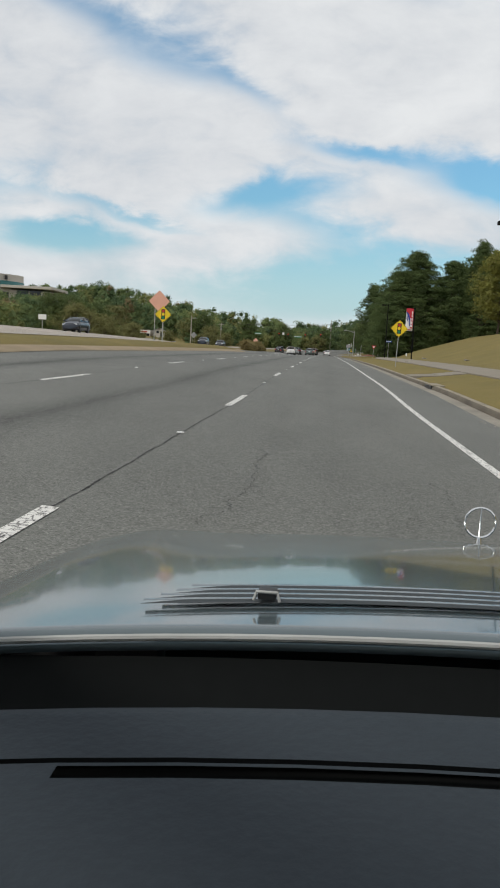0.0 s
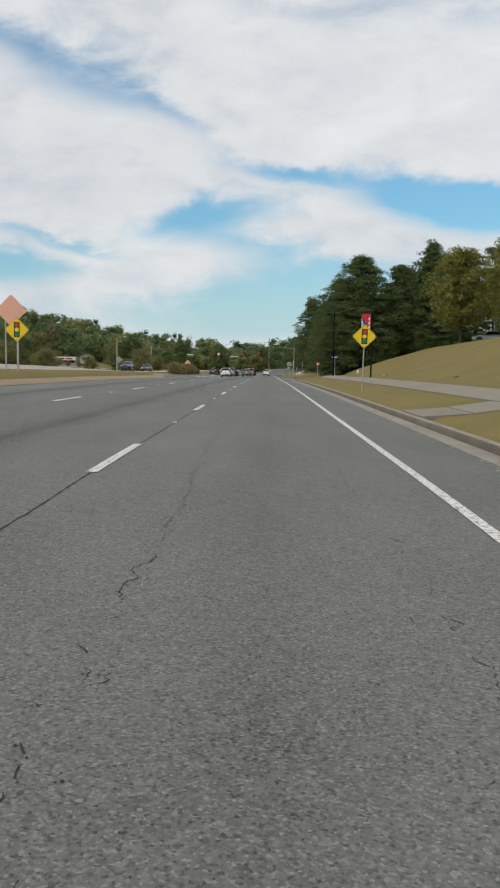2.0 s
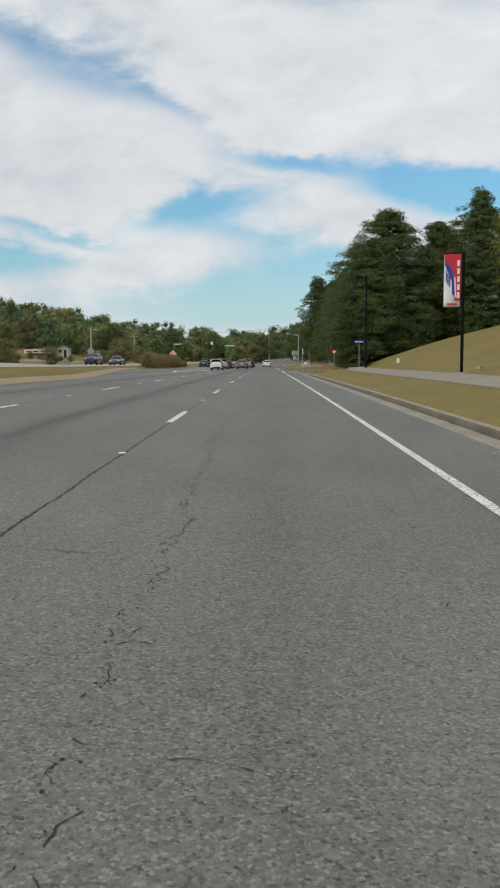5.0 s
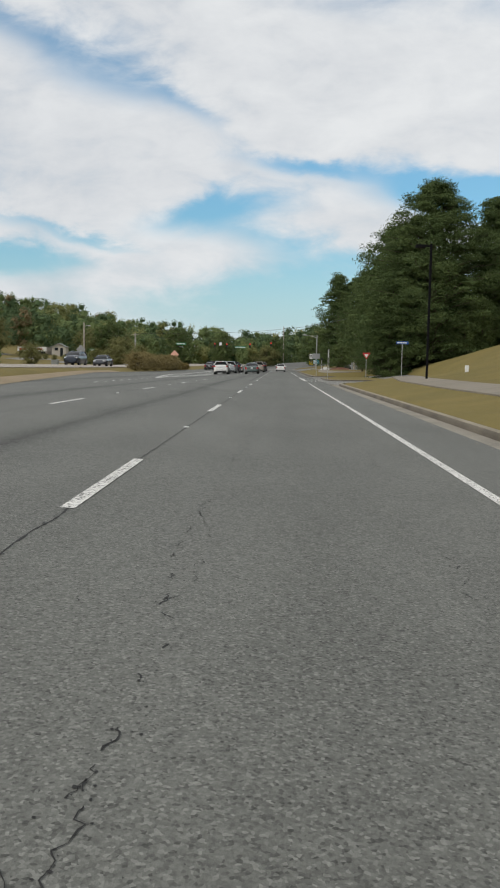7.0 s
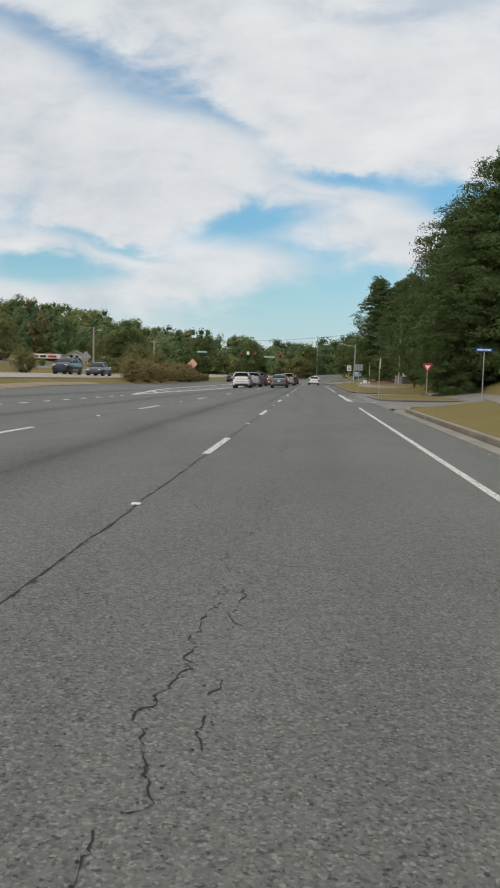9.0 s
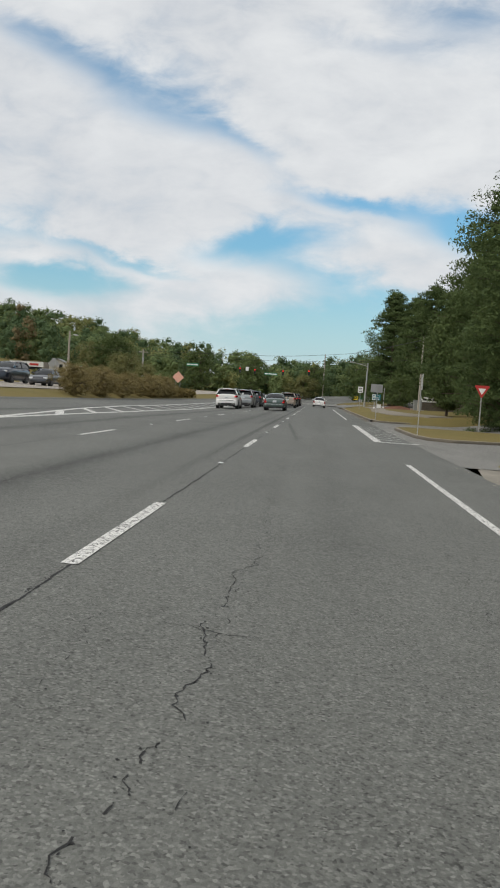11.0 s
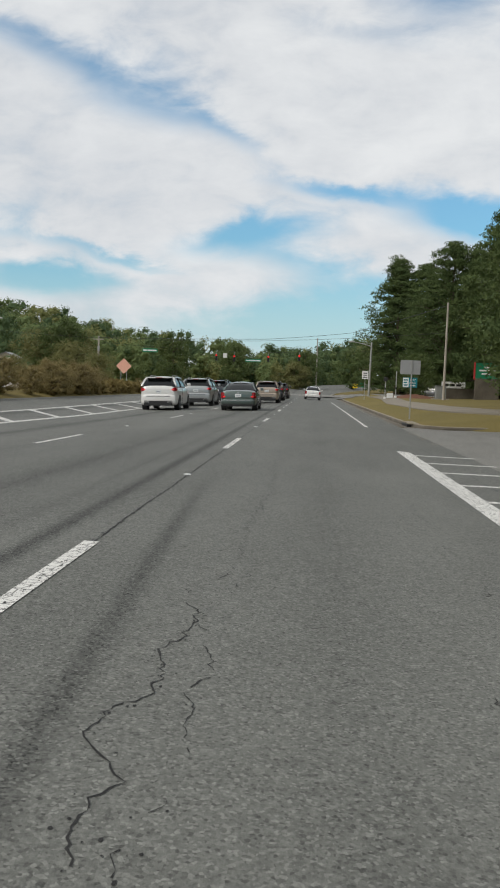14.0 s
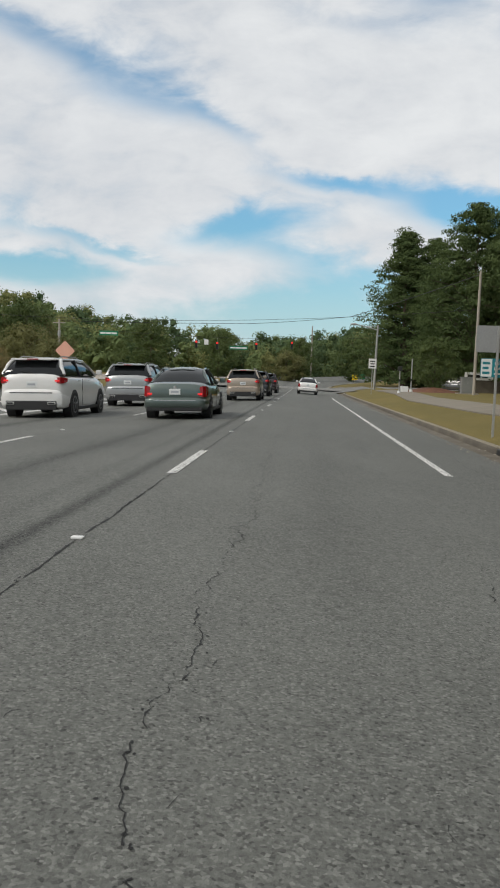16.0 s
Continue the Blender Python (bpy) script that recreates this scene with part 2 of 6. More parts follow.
def worn_paint(name, color, under, worn):
    """Road paint, cracked and rubbed through to the asphalt."""
    m = mat(name, color, 0.7, vary=0.18, scale=2.0, fine=30, bump=0.2)
    t = m.node_tree
    p = t.nodes["Principled BSDF"]
    src = p.inputs["Base Color"].links[0].from_socket
    co = t.nodes["Texture Coordinate"]
    n = t.nodes.new("ShaderNodeTexNoise")
    n.inputs["Scale"].default_value, n.inputs["Detail"].default_value, n.inputs["Roughness"].default_value = 34.0, 6, 0.8
    mp = t.nodes.new("ShaderNodeMapping")
    mp.inputs["Scale"].default_value = (1.0, 0.45, 1.0)
    link(t, co.outputs["Object"], mp.inputs[0])
    link(t, mp.outputs[0], n.inputs["Vector"])
    r = t.nodes.new("ShaderNodeMapRange")
    r.inputs[1].default_value, r.inputs[2].default_value = worn, worn + 0.05
    link(t, n.outputs[0], r.inputs[0])
    mx = t.nodes.new("ShaderNodeMix")
    mx.data_type = "RGBA"
    link(t, r.outputs[0], mx.inputs[0])
    link(t, src, mx.inputs[6])
    mx.inputs[7].default_value = (*under, 1)
    vo = t.nodes.new("ShaderNodeTexVoronoi")
    vo.feature = "DISTANCE_TO_EDGE"
    vo.inputs["Scale"].default_value = 9.0
    mv = t.nodes.new("ShaderNodeMapping")
    mv.inputs["Scale"].default_value = (0.7, 1.3, 1.0)
    link(t, co.outputs["Object"], mv.inputs[0])
    link(t, mv.outputs[0], vo.inputs["Vector"])
    edge = t.nodes.new("ShaderNodeMapRange")
    edge.inputs[1].default_value, edge.inputs[2].default_value, edge.inputs[3].default_value, edge.inputs[4].default_value = 0.012, 0.04, 0.8, 0.0
    link(t, vo.outputs["Distance"], edge.inputs[0])
    my = t.nodes.new("ShaderNodeMix")
    my.data_type = "RGBA"
    link(t, edge.outputs[0], my.inputs[0])
    link(t, mx.outputs[2], my.inputs[6])
    my.inputs[7].default_value = (*(c * 0.45 for c in under), 1)
    link(t, my.outputs[2], p.inputs["Base Color"])
    return m


ASPHALT = asphalt_material("asphalt", (0.1285, 0.1305, 0.1185), True)
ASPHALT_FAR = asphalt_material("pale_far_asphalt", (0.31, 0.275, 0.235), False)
ASPHALT_SIDE = asphalt_material("side_asphalt", (0.19, 0.185, 0.17), False)
CRACK = mat("crack_filler", (0.018, 0.017, 0.016), 0.75, vary=0.4, fine=20)
PAINT = worn_paint("road_paint", (0.74, 0.73, 0.69), (0.10, 0.097, 0.09), 0.542)
PAINT_DULL = worn_paint("faded_paint", (0.50, 0.49, 0.46), (0.13, 0.125, 0.12), 0.52)
CONCRETE = mat("concrete", (0.36, 0.33, 0.28), 0.85, color2=(0.22, 0.20, 0.17), scale=0.9, fine=45, bump=0.25)
# KERB holds shade as well as stains in its colour; KERB_TOP is lighter
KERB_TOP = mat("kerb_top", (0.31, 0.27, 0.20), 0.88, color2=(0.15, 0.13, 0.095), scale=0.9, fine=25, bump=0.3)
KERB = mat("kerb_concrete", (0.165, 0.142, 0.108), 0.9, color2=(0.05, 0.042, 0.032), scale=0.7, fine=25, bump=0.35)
LITTER = mat("gutter_litter", (0.5, 0.46, 0.38), 0.9, color2=(0.16, 0.12, 0.07), scale=3, island=0.9)
GUTTER_DIRT = mat("dirty_gutter", (0.20, 0.175, 0.135), 0.92, color2=(0.085, 0.068, 0.048), scale=1.4, fine=22, bump=0.4)
GUTTER = mat("gutter_concrete", (0.32, 0.29, 0.235), 0.88, color2=(0.16, 0.145, 0.12), scale=0.8, fine=25, bump=0.3)
SHOULDER = mat("sandy_shoulder", (0.31, 0.235, 0.15), 0.95, color2=(0.20, 0.155, 0.09), scale=0.6, fine=30, bump=0.4)
WALK = mat("pavement_concrete", (0.255, 0.222, 0.175), 0.86, color2=(0.165, 0.146, 0.116), scale=0.5, fine=50, bump=0.2, random_ob=0.35)
GRASS = mat("dry_grass", (0.208, 0.161, 0.058), 0.95, color2=(0.138, 0.119, 0.045), scale=0.35, fine=9, bump=0.6, bump_scale=60, spec=0.15)
MULCH = mat("red_mulch", (0.20, 0.085, 0.045), 0.95, color2=(0.10, 0.045, 0.03), scale=1.5, fine=40, bump=0.5)
BARK = mat("bark", (0.13, 0.095, 0.065), 0.92, color2=(0.05, 0.038, 0.028), scale=2, fine=18, bump=0.6, stretch=(1, 1, 0.2))
PINE = mat("pine_needles", (0.126, 0.164, 0.056), 0.75, color2=(0.056, 0.090, 0.038), scale=0.22, fine=2.2, island=0.22, spec=0.12, translucent=0.28)
OAK = mat("oak_leaves", (0.245, 0.232, 0.048), 0.6, color2=(0.118, 0.134, 0.036), scale=0.4, fine=2.5, island=0.4, spec=0.25, translucent=0.28)
MIXED = mat("mixed_leaves", (0.135, 0.172, 0.052), 0.65, color2=(0.060, 0.094, 0.034), scale=0.12, fine=1.2, island=0.35, spec=0.25, translucent=0.25)
OLIVE = mat("olive_leaves", (0.235, 0.225, 0.082), 0.65, color2=(0.130, 0.138, 0.054), scale=0.4, fine=2.5, island=0.4, spec=0.25, translucent=0.28)
WOODS = (mat("far_dark_leaves", (0.116, 0.168, 0.076), 0.75, color2=(0.081, 0.124, 0.061), scale=0.1, fine=0.6, island=0.2, spec=0.1, translucent=0.2),
         mat("far_green_leaves", (0.207, 0.250, 0.098), 0.75, color2=(0.132, 0.183, 0.078), scale=0.1, fine=0.6, island=0.2, spec=0.1, translucent=0.25),
         mat("far_olive_leaves", (0.287, 0.287, 0.110), 0.75, color2=(0.183, 0.201, 0.081), scale=0.1, fine=0.6, island=0.25, spec=0.1, translucent=0.25),
         mat("far_russet_leaves", (0.281, 0.213, 0.110), 0.75, color2=(0.183, 0.149, 0.081), scale=0.1, fine=0.6, island=0.25, spec=0.1, translucent=0.25))
SHRUB = mat("russet_leaves", (0.32, 0.25, 0.105), 0.65, color2=(0.17, 0.146, 0.066), scale=0.35, fine=2.5, island=0.35, spec=0.2, translucent=0.28)
STRAW = mat("tall_straw_grass", (0.26, 0.20, 0.08), 0.9, color2=(0.12, 0.095, 0.035), scale=0.6, fine=4, island=0.5, spec=0.15, translucent=0.25)
GALV = mat("galvanised_steel", (0.45, 0.45, 0.43), 0.55, metal=0.35, vary=0.3, scale=3, fine=25)
ALU_BACK = mat("sign_back", (0.40, 0.40, 0.40), 0.5, metal=0.4, vary=0.2, scale=2, fine=20)
BLACK_STEEL = mat("black_steel", (0.006, 0.006, 0.007), 0.9, spec=0.15, vary=0.3, scale=4, fine=40)
POLE_WOOD = mat("pole_wood", (0.46, 0.42, 0.36), 0.9, color2=(0.28, 0.25, 0.21), scale=1.2, fine=14, bump=0.4, stretch=(1, 1, 0.1))
SIGN_YELLOW = mat("sign_yellow", (0.82, 0.58, 0.01), 0.45, vary=0.08, scale=2, fine=30)
SIGN_ORANGE = mat("faded_orange", (0.78, 0.42, 0.31), 0.6, color2=(0.68, 0.36, 0.27), scale=1.5, fine=20)
SIGN_BLACK = mat("sign_black", (0.015, 0.015, 0.015), 0.5, vary=0.2)
SIGN_WHITE = mat("sign_white", (0.78, 0.78, 0.76), 0.5, vary=0.08, scale=2, fine=20)
SIGN_RED = mat("sign_red", (0.50, 0.035, 0.03), 0.5, vary=0.15, scale=2)
SIGN_GREEN = mat("sign_green", (0.005, 0.19, 0.085), 0.5, vary=0.12, scale=2)
SIGN_TEAL = mat("sign_teal", (0.01, 0.21, 0.25), 0.5, vary=0.1, scale=2)
SIGN_BLUE = mat("sign_blue", (0.012, 0.085, 0.36), 0.5, vary=0.12, scale=2)
LAMP_RED = mat("signal_red", (0.9, 0.02, 0.015), 0.4, vary=0.1, emit=1.6)
LAMP_OFF = mat("signal_off", (0.03, 0.03, 0.025), 0.3, vary=0.2)
SIGNAL_BODY = mat("signal_housing", (0.03, 0.035, 0.028), 0.5, vary=0.25)
BANNER_WHITE = mat("banner_cloth", (0.74, 0.73, 0.72), 0.8, vary=0.1, scale=3, fine=60)
BANNER_RED = mat("banner_red", (0.55, 0.03, 0.05), 0.8, vary=0.15, scale=3, fine=60)
BANNER_BLUE = mat("banner_blue", (0.03, 0.06, 0.32), 0.8, vary=0.15, scale=3, fine=60)
WIRE = mat("cable", (0.02, 0.02, 0.02), 0.6, vary=0.2)
RUBBER = mat("tyre_rubber", (0.022, 0.022, 0.022), 0.85, vary=0.3, scale=6, fine=60)
RIM = mat("alloy", (0.24, 0.24, 0.245), 0.4, metal=0.9, vary=0.2)
GLASS = mat("tinted_glass", (0.010, 0.012, 0.013), 0.05, vary=0.2, spec=0.4)
PLASTIC = mat("black_plastic", (0.025, 0.025, 0.026), 0.6, vary=0.25, scale=5, fine=80)
TAIL = mat("tail_lens", (0.33, 0.010, 0.013), 0.2, vary=0.3, scale=6)
TAIL_ON = mat("brake_lamp", (0.85, 0.03, 0.03), 0.25, vary=0.2, emit=0.55)
PLATE = mat("number_plate", (0.74, 0.75, 0.74), 0.5, vary=0.1)
PLATE_BAR = mat("plate_bar", (0.42, 0.44, 0.47), 0.5, vary=0.1)
CHROME = mat("chrome", (0.72, 0.72, 0.72), 0.12, metal=1.0, vary=0.05)
HEADLAMP = mat("headlamp", (0.75, 0.77, 0.78), 0.12, vary=0.15)
CABINET = mat("cabinet_paint", (0.27, 0.28, 0.27), 0.6, metal=0.2, vary=0.2)
WALL_PALE = mat("pale_wall", (0.52, 0.48, 0.42), 0.8, vary=0.15, scale=0.2, fine=6)
WALL_TEAL = mat("teal_glazing", (0.05, 0.20, 0.20), 0.15, vary=0.3, scale=0.2, fine=3)
WALL_DARK = mat("dark_glazing", (0.03, 0.035, 0.04), 0.12, vary=0.3, scale=0.2, fine=3)
BENCH = mat("bench_slats", (0.03, 0.03, 0.032), 0.5, vary=0.3)


def car_paint(name, color, metal=0.5):
    return mat(name, color, 0.32, metal=metal, vary=0.12, scale=1.2, fine=40, coat=0.8)


# ---------------------------------------------------------------- mesh helpers
class Shape:
    """Vertices and faces, gathered piece by piece into one mesh."""

    def __init__(self):
        self.v, self.f = [], []

    def add(self, verts, faces):
        k = len(self.v)
        self.v += [tuple(p) for p in verts]
        self.f += [tuple(i + k for i in f) for f in faces]
        return self

    def box(self, x0, x1, y0, y1, z0, z1, bevel=0.0, turn=None):
        bm = bmesh.new()
        bmesh.ops.create_cube(bm, size=1.0)
        for p in bm.verts:
            p.co = Vector(((x0 + x1) / 2 + p.co.x * (x1 - x0), (y0 + y1) / 2 + p.co.y * (y1 - y0), (z0 + z1) / 2 + p.co.z * (z1 - z0)))
        if bevel:
            bmesh.ops.bevel(bm, geom=bm.edges[:], offset=bevel, segments=2, affect="EDGES", profile=0.7)
        if turn is not None:
            bmesh.ops.transform(bm, matrix=turn, verts=bm.verts)
        bm.verts.index_update()
        self.add([p.co[:] for p in bm.verts], [[p.index for p in f.verts] for f in bm.faces])
        bm.free()
        return self

    def tube(self, points, radii, n=10):
        pts = [Vector(p) for p in points]
        if isinstance(radii, (int, float)):
            radii = [radii] * len(pts)
        rings = []
        for i, p in enumerate(pts):
            d = (pts[min(i + 1, len(pts) - 1)] - pts[max(i - 1, 0)]).normalized()
            side = d.cross(Vector((0, 1, 0)) if abs(d.y) < 0.9 else Vector((1, 0, 0))).normalized()
            other = d.cross(side)
            rings.append([p + radii[i] * (math.cos(a) * side + math.sin(a) * other) for a in (2 * math.pi * k / n for k in range(n))])
        return self.loft(rings)

    def loft(self, rings, caps=True):
        n, k = len(rings[0]), len(rings)
        faces = [(i * n + j, i * n + (j + 1) % n, (i + 1) * n + (j + 1) % n, (i + 1) * n + j) for i in range(k - 1) for j in range(n)]
        if caps:
            faces += [tuple(range(n))[::-1], tuple((k - 1) * n + j for j in range(n))]
        return self.add([p for r in rings for p in r], faces)

    def sheet(self, rows):
        """A grid of points as one surface."""
        n = len(rows[0])
        faces = [(i * n + j, i * n + j + 1, (i + 1) * n + j + 1, (i + 1) * n + j) for i in range(len(rows) - 1) for j in range(n - 1)]
        return self.add([p for r in rows for p in r], faces)

    def slab(self, outline, y0, y1):
        """A flat outline in x and z, between two depths."""
        n = len(outline)
        return self.loft([[(x, y1, z) for x, z in outline], [(x, y0, z) for x, z in outline]])

    def disc(self, x, z, r, y0, y1, n=20):
        return self.slab([(x + r * math.cos(2 * math.pi * k / n), z + r * math.sin(2 * math.pi * k / n)) for k in range(n)], y0, y1)

    def mesh(self, name, smooth=False):
        me = bpy.data.meshes.new(name)
        me.from_pydata(self.v, [], self.f)
        bm = bmesh.new()
        bm.from_mesh(me)
        bmesh.ops.recalc_face_normals(bm, faces=bm.faces)
        for f in bm.faces:
            f.smooth = smooth
        for e in bm.edges:
            if smooth and len(e.link_faces) == 2 and e.calc_face_angle(0) > 0.75:
                e.smooth = False
        bm.to_mesh(me)
        bm.free()
        return me


def part(name, shape, material, parent=None, label="", smooth=False):
    me = shape if isinstance(shape, bpy.types.Mesh) else shape.mesh(name, smooth)
    if material is not None and not me.materials:
        me.materials.append(material)
    ob = new(name, me)
    if parent is not None:
        ob.parent = parent
    if label:
        ob["label"] = label
    return ob


def thing(name, label, category, group="", at=None, kind=""):
    ob = new(name)
    ob.empty_display_size = 0.3
    if at is not None:
        ob.matrix_basis = at
    return tagged(ob, label, category, group, kind)


def single(name, shape, material, label, category, group="", at=None, kind="", smooth=False):
    ob = part(name, shape, material, None, "", smooth)
    if at is not None:
        ob.matrix_basis = at
    return tagged(ob, label, category, group, kind)


def leaf_mesh(name, centres, sizes, rng, material, long=1.0, facing=None, spread=0.55, cores=None):
    """Many small four-cornered leaves, one at each centre, that face outwards from their clump or anywhere."""
    n = len(centres)
    out = rng.normal(size=(n, 3))
    out /= np.linalg.norm(out, axis=1)[:, None]
    if facing is not None:
        out = facing + out * spread
        out /= np.linalg.norm(out, axis=1)[:, None] + 1e-9
    a = rng.normal(size=(n, 3))
    a -= out * (a * out).sum(1)[:, None]
    a /= np.linalg.norm(a, axis=1)[:, None] + 1e-9
    b = np.cross(out, a)
    s = np.asarray(sizes)[:, None]
    a, b = a * s * long, b * s
    quad = np.stack([centres - a * 0.5, centres + b * 0.34 - a * 0.08, centres + a * 0.5, centres - b * 0.34 + a * 0.08], 1)
    return quads_mesh(name, quad.reshape(-1, 3), material, cores)


def unit_blob(level):
    bm = bmesh.new()
    bmesh.ops.create_icosphere(bm, subdivisions=level, radius=1.0)
    bm.verts.index_update()
    out = np.array([p.co[:] for p in bm.verts]), np.array([[p.index for p in f.verts] for f in bm.faces])
    bm.free()
    return out


def lumps_of(centres, radii, rng, level, squash):
    """Uneven solid lumps of foliage inside the clumps of a crown."""
    v, f = unit_blob(level)
    n = len(centres)
    bump = 1 + 0.34 * rng.normal(size=(n, len(v), 1)).clip(-1.5, 1.7)
    verts = centres[:, None] + v[None] * bump * np.asarray(radii)[:, None, None] * np.array((1, 1, squash))
    faces = f[None] + (np.arange(n) * len(v))[:, None, None]
    return verts.reshape(-1, 3), faces.reshape(-1, 3)


def quads_mesh(name, verts, material, cores=None):
    n = len(verts) // 4
    loops, starts = np.arange(4 * n), np.arange(0, 4 * n, 4)
    if cores is not None:
        cv, cf = cores
        loops = np.concatenate([loops, cf.ravel() + 4 * n])
        starts = np.concatenate([starts, 4 * n + np.arange(0, 3 * len(cf), 3)])
        verts = np.concatenate([verts, cv])
    me = bpy.data.meshes.new(name)
    me.vertices.add(len(verts))
    me.vertices.foreach_set("co", np.ascontiguousarray(verts, dtype=np.float32).ravel())
    me.loops.add(len(loops))
    me.loops.foreach_set("vertex_index", loops.astype(np.int32))
    me.polygons.add(len(starts))
    me.polygons.foreach_set("loop_start", starts.astype(np.int32))
    me.polygons.foreach_set("use_smooth", np.zeros(len(starts), dtype=bool))
    me.update(calc_edges=True)
    me.materials.append(material)
    return me


# ---------------------------------------------------------------- the lie of the land
ROAD_END = 420.0


def smooth(a, b, x):
    t = min(max((x - a) / (b - a), 0.0), 1.0)
    return t * t * (3 - 2 * t)


def lean(y):
    """How the left half of the carriageway leans: banked at first, crowned further on."""
    return float(np.interp(y, (20, 60, 100, 130, 160, 220), (0.06, 0.045, 0.02, 0.0, -0.03, -0.03)))


def bend(y):
    """Sideways shift of the road past the junction."""
    return 0.0035 * max(y - 275, 0) ** 2


def hump(y):
    """A low crest that the road climbs over and sinks from towards the junction."""
    stops, slopes = (-60.0, 45.0, 95.0, 200.0, 230.0), (0.0036, 0.0036, -0.00172, -0.00172, 0.0)
    at = [min(y, 230.0)] + [k for k in stops if k > y]
    grade = np.interp(at, stops, slopes)
    return -sum((grade[i] + grade[i + 1]) / 2 * (at[i + 1] - at[i]) for i in range(len(at) - 1))


def rise(y):
    return hump(y) + (0.00018 * max(y - 250, 0) ** 2 if y < 350 else 1.8 + 0.036 * (y - 350))


def dip(y):
    """The road lies a little lower where the ride begins."""
    return 0.10 * (1 - smooth(9.0, 23.0, y))


def road_z(x, y):
    x = x - bend(y)
    if x >= 0:
        z = -0.0465 * min(x, 5.3)
    else:
        z = -max(x, -7.3) * lean(y)
        if x < -7.3:
            z += (-7.3 - max(x, -14.0)) * (0.05 + 0.5 * max(0.0, -lean(y)))
    return z + rise(y) - dip(y)


def left_edge(y):
    return bend(y) + float(np.interp(y, (85, 128, 300), (-7.5, -13.4, -13.4)))


def median_z(x, y):
    e = left_edge(y)
    start = road_z(e, y) + 0.06
    wanted = float(np.interp(y, (0, 60, 130, 210, 300), (0.80, 0.88, 0.62, 0.55, 0.9))) + hump(y)
    return start + (wanted - start) * smooth(0, 3.2, e - x)


def crest(y):
    return float(np.interp(y, (-30, 60, 125, 140, 152, 174, 200), (4.6, 5.0, 4.9, 4.4, 3.1, 0.9, 0.5)))


def land_z(x, y):
    xl, xr = left_edge(y), 5.7 + bend(y)
    if xl <= x <= xr:
        return road_z(x, y) - 0.25
    if x < xl:
        z = median_z(x, y)
        if x < -29:
            z += 1.8 * smooth(-30, -60, x) * smooth(230, 330, y)
            z += 15.0 * smooth(-42, -170, x) * smooth(-80, 160, y)
        return z
    s = x - xr
    z = -0.11 + rise(y) + 0.52 * smooth(0.0, 5.2, s) - dip(y) * (1 - smooth(3.0, 12.0, s))
    z += (crest(y) - 0.4) * smooth(5.0, 23.0, s) ** 0.9
    if s > 23:
        z += 0.02 * (s - 23)
    if y > 165:
        z += 2.5 * smooth(14, 60, s)
    if 120 < y < 163:
        flat = smooth(121.5, 124.5, y) * (1 - smooth(157.8, 160.3, y)) * (1 - smooth(8.0, 10.5, s))
        z = z * (1 - flat) + (hump(y) - 0.55) * flat
    return z


def on_land(x, y):
    return land_z(x, y)


def steps(stops):
    out = []
    for a, b, d in stops:
        n = max(1, round((b - a) / d))
        out += [a + (b - a) * k / n for k in range(n)]
    return out + [stops[-1][1]]


# ground: one sheet out to the horizon
xs = steps(((-2500, -400, 300), (-400, -200, 40), (-200, -40, 10), (-40, -14, 2), (-14, -7, 0.5), (-7, 5, 3), (5, 14, 0.45), (14, 40, 1.6), (40, 120, 10), (120, 400, 40), (400, 2500, 300)))
ys = steps(((-1500, -200, 200), (-200, -40, 20), (-40, 300, 2.5), (300, 440, 7), (440, 900, 60), (900, 4000, 400)))
ground = Shape()
ground.sheet([[(x, y, land_z(x, y) - (0.12 if left_edge(y) - 1.2 < x < 6.2 + bend(y) else 0.0)) for x in xs] for y in ys])
single("ground", ground, GRASS, "tan dry mown grass on gently rolling land", "ground", kind="structure", smooth=True)

# main carriageway
ry = steps(((-60, 0, 5), (0, 300, 2.5), (300, ROAD_END, 4)))
road = Shape()
for y0, y1 in zip(ry, ry[1:]):
    rows = []
    for y in (y0, y1):
        a, b = left_edge(y), 5.15 + bend(y)
        cols = [a + (bend(y) - 7.3 - a) * k / 2 for k in range(2)] + [bend(y) + x for x in (-7.3, -5.5, -3.66, -1.83, 0, 1.83, 3.66)] + [b]
        rows.append([(x, y, road_z(x, y)) for x in cols])
    road.sheet(rows)
single("road", road, ASPHALT, "worn grey asphalt road with fine cracks", "road", kind="structure", smooth=True)

# far carriageway beyond the grass median
far_road = Shape()
def bank(y):
    """The far carriageway leans up more where it passes the first half of the ride."""
    return 1 + 2.4 * smooth(30, 55, y) * (1 - smooth(115, 150, y))


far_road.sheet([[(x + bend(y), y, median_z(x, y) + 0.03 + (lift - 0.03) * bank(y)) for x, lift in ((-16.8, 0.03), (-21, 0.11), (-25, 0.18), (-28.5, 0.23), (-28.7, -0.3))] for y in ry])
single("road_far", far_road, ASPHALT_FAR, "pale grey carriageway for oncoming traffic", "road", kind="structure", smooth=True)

# junction crossing
cross = Shape()
cross.sheet([[(x, y, max(road_z(x, y), land_z(x, y)) + 0.02) for x in steps(((-70, -13, 6), (-13, 6, 19), (6, 70, 4)))] for y in steps(((246, 268, 3),))])
single("side_road", cross, ASPHALT_SIDE, "grey side road crossing at the traffic lights", "road", kind="structure", smooth=True)
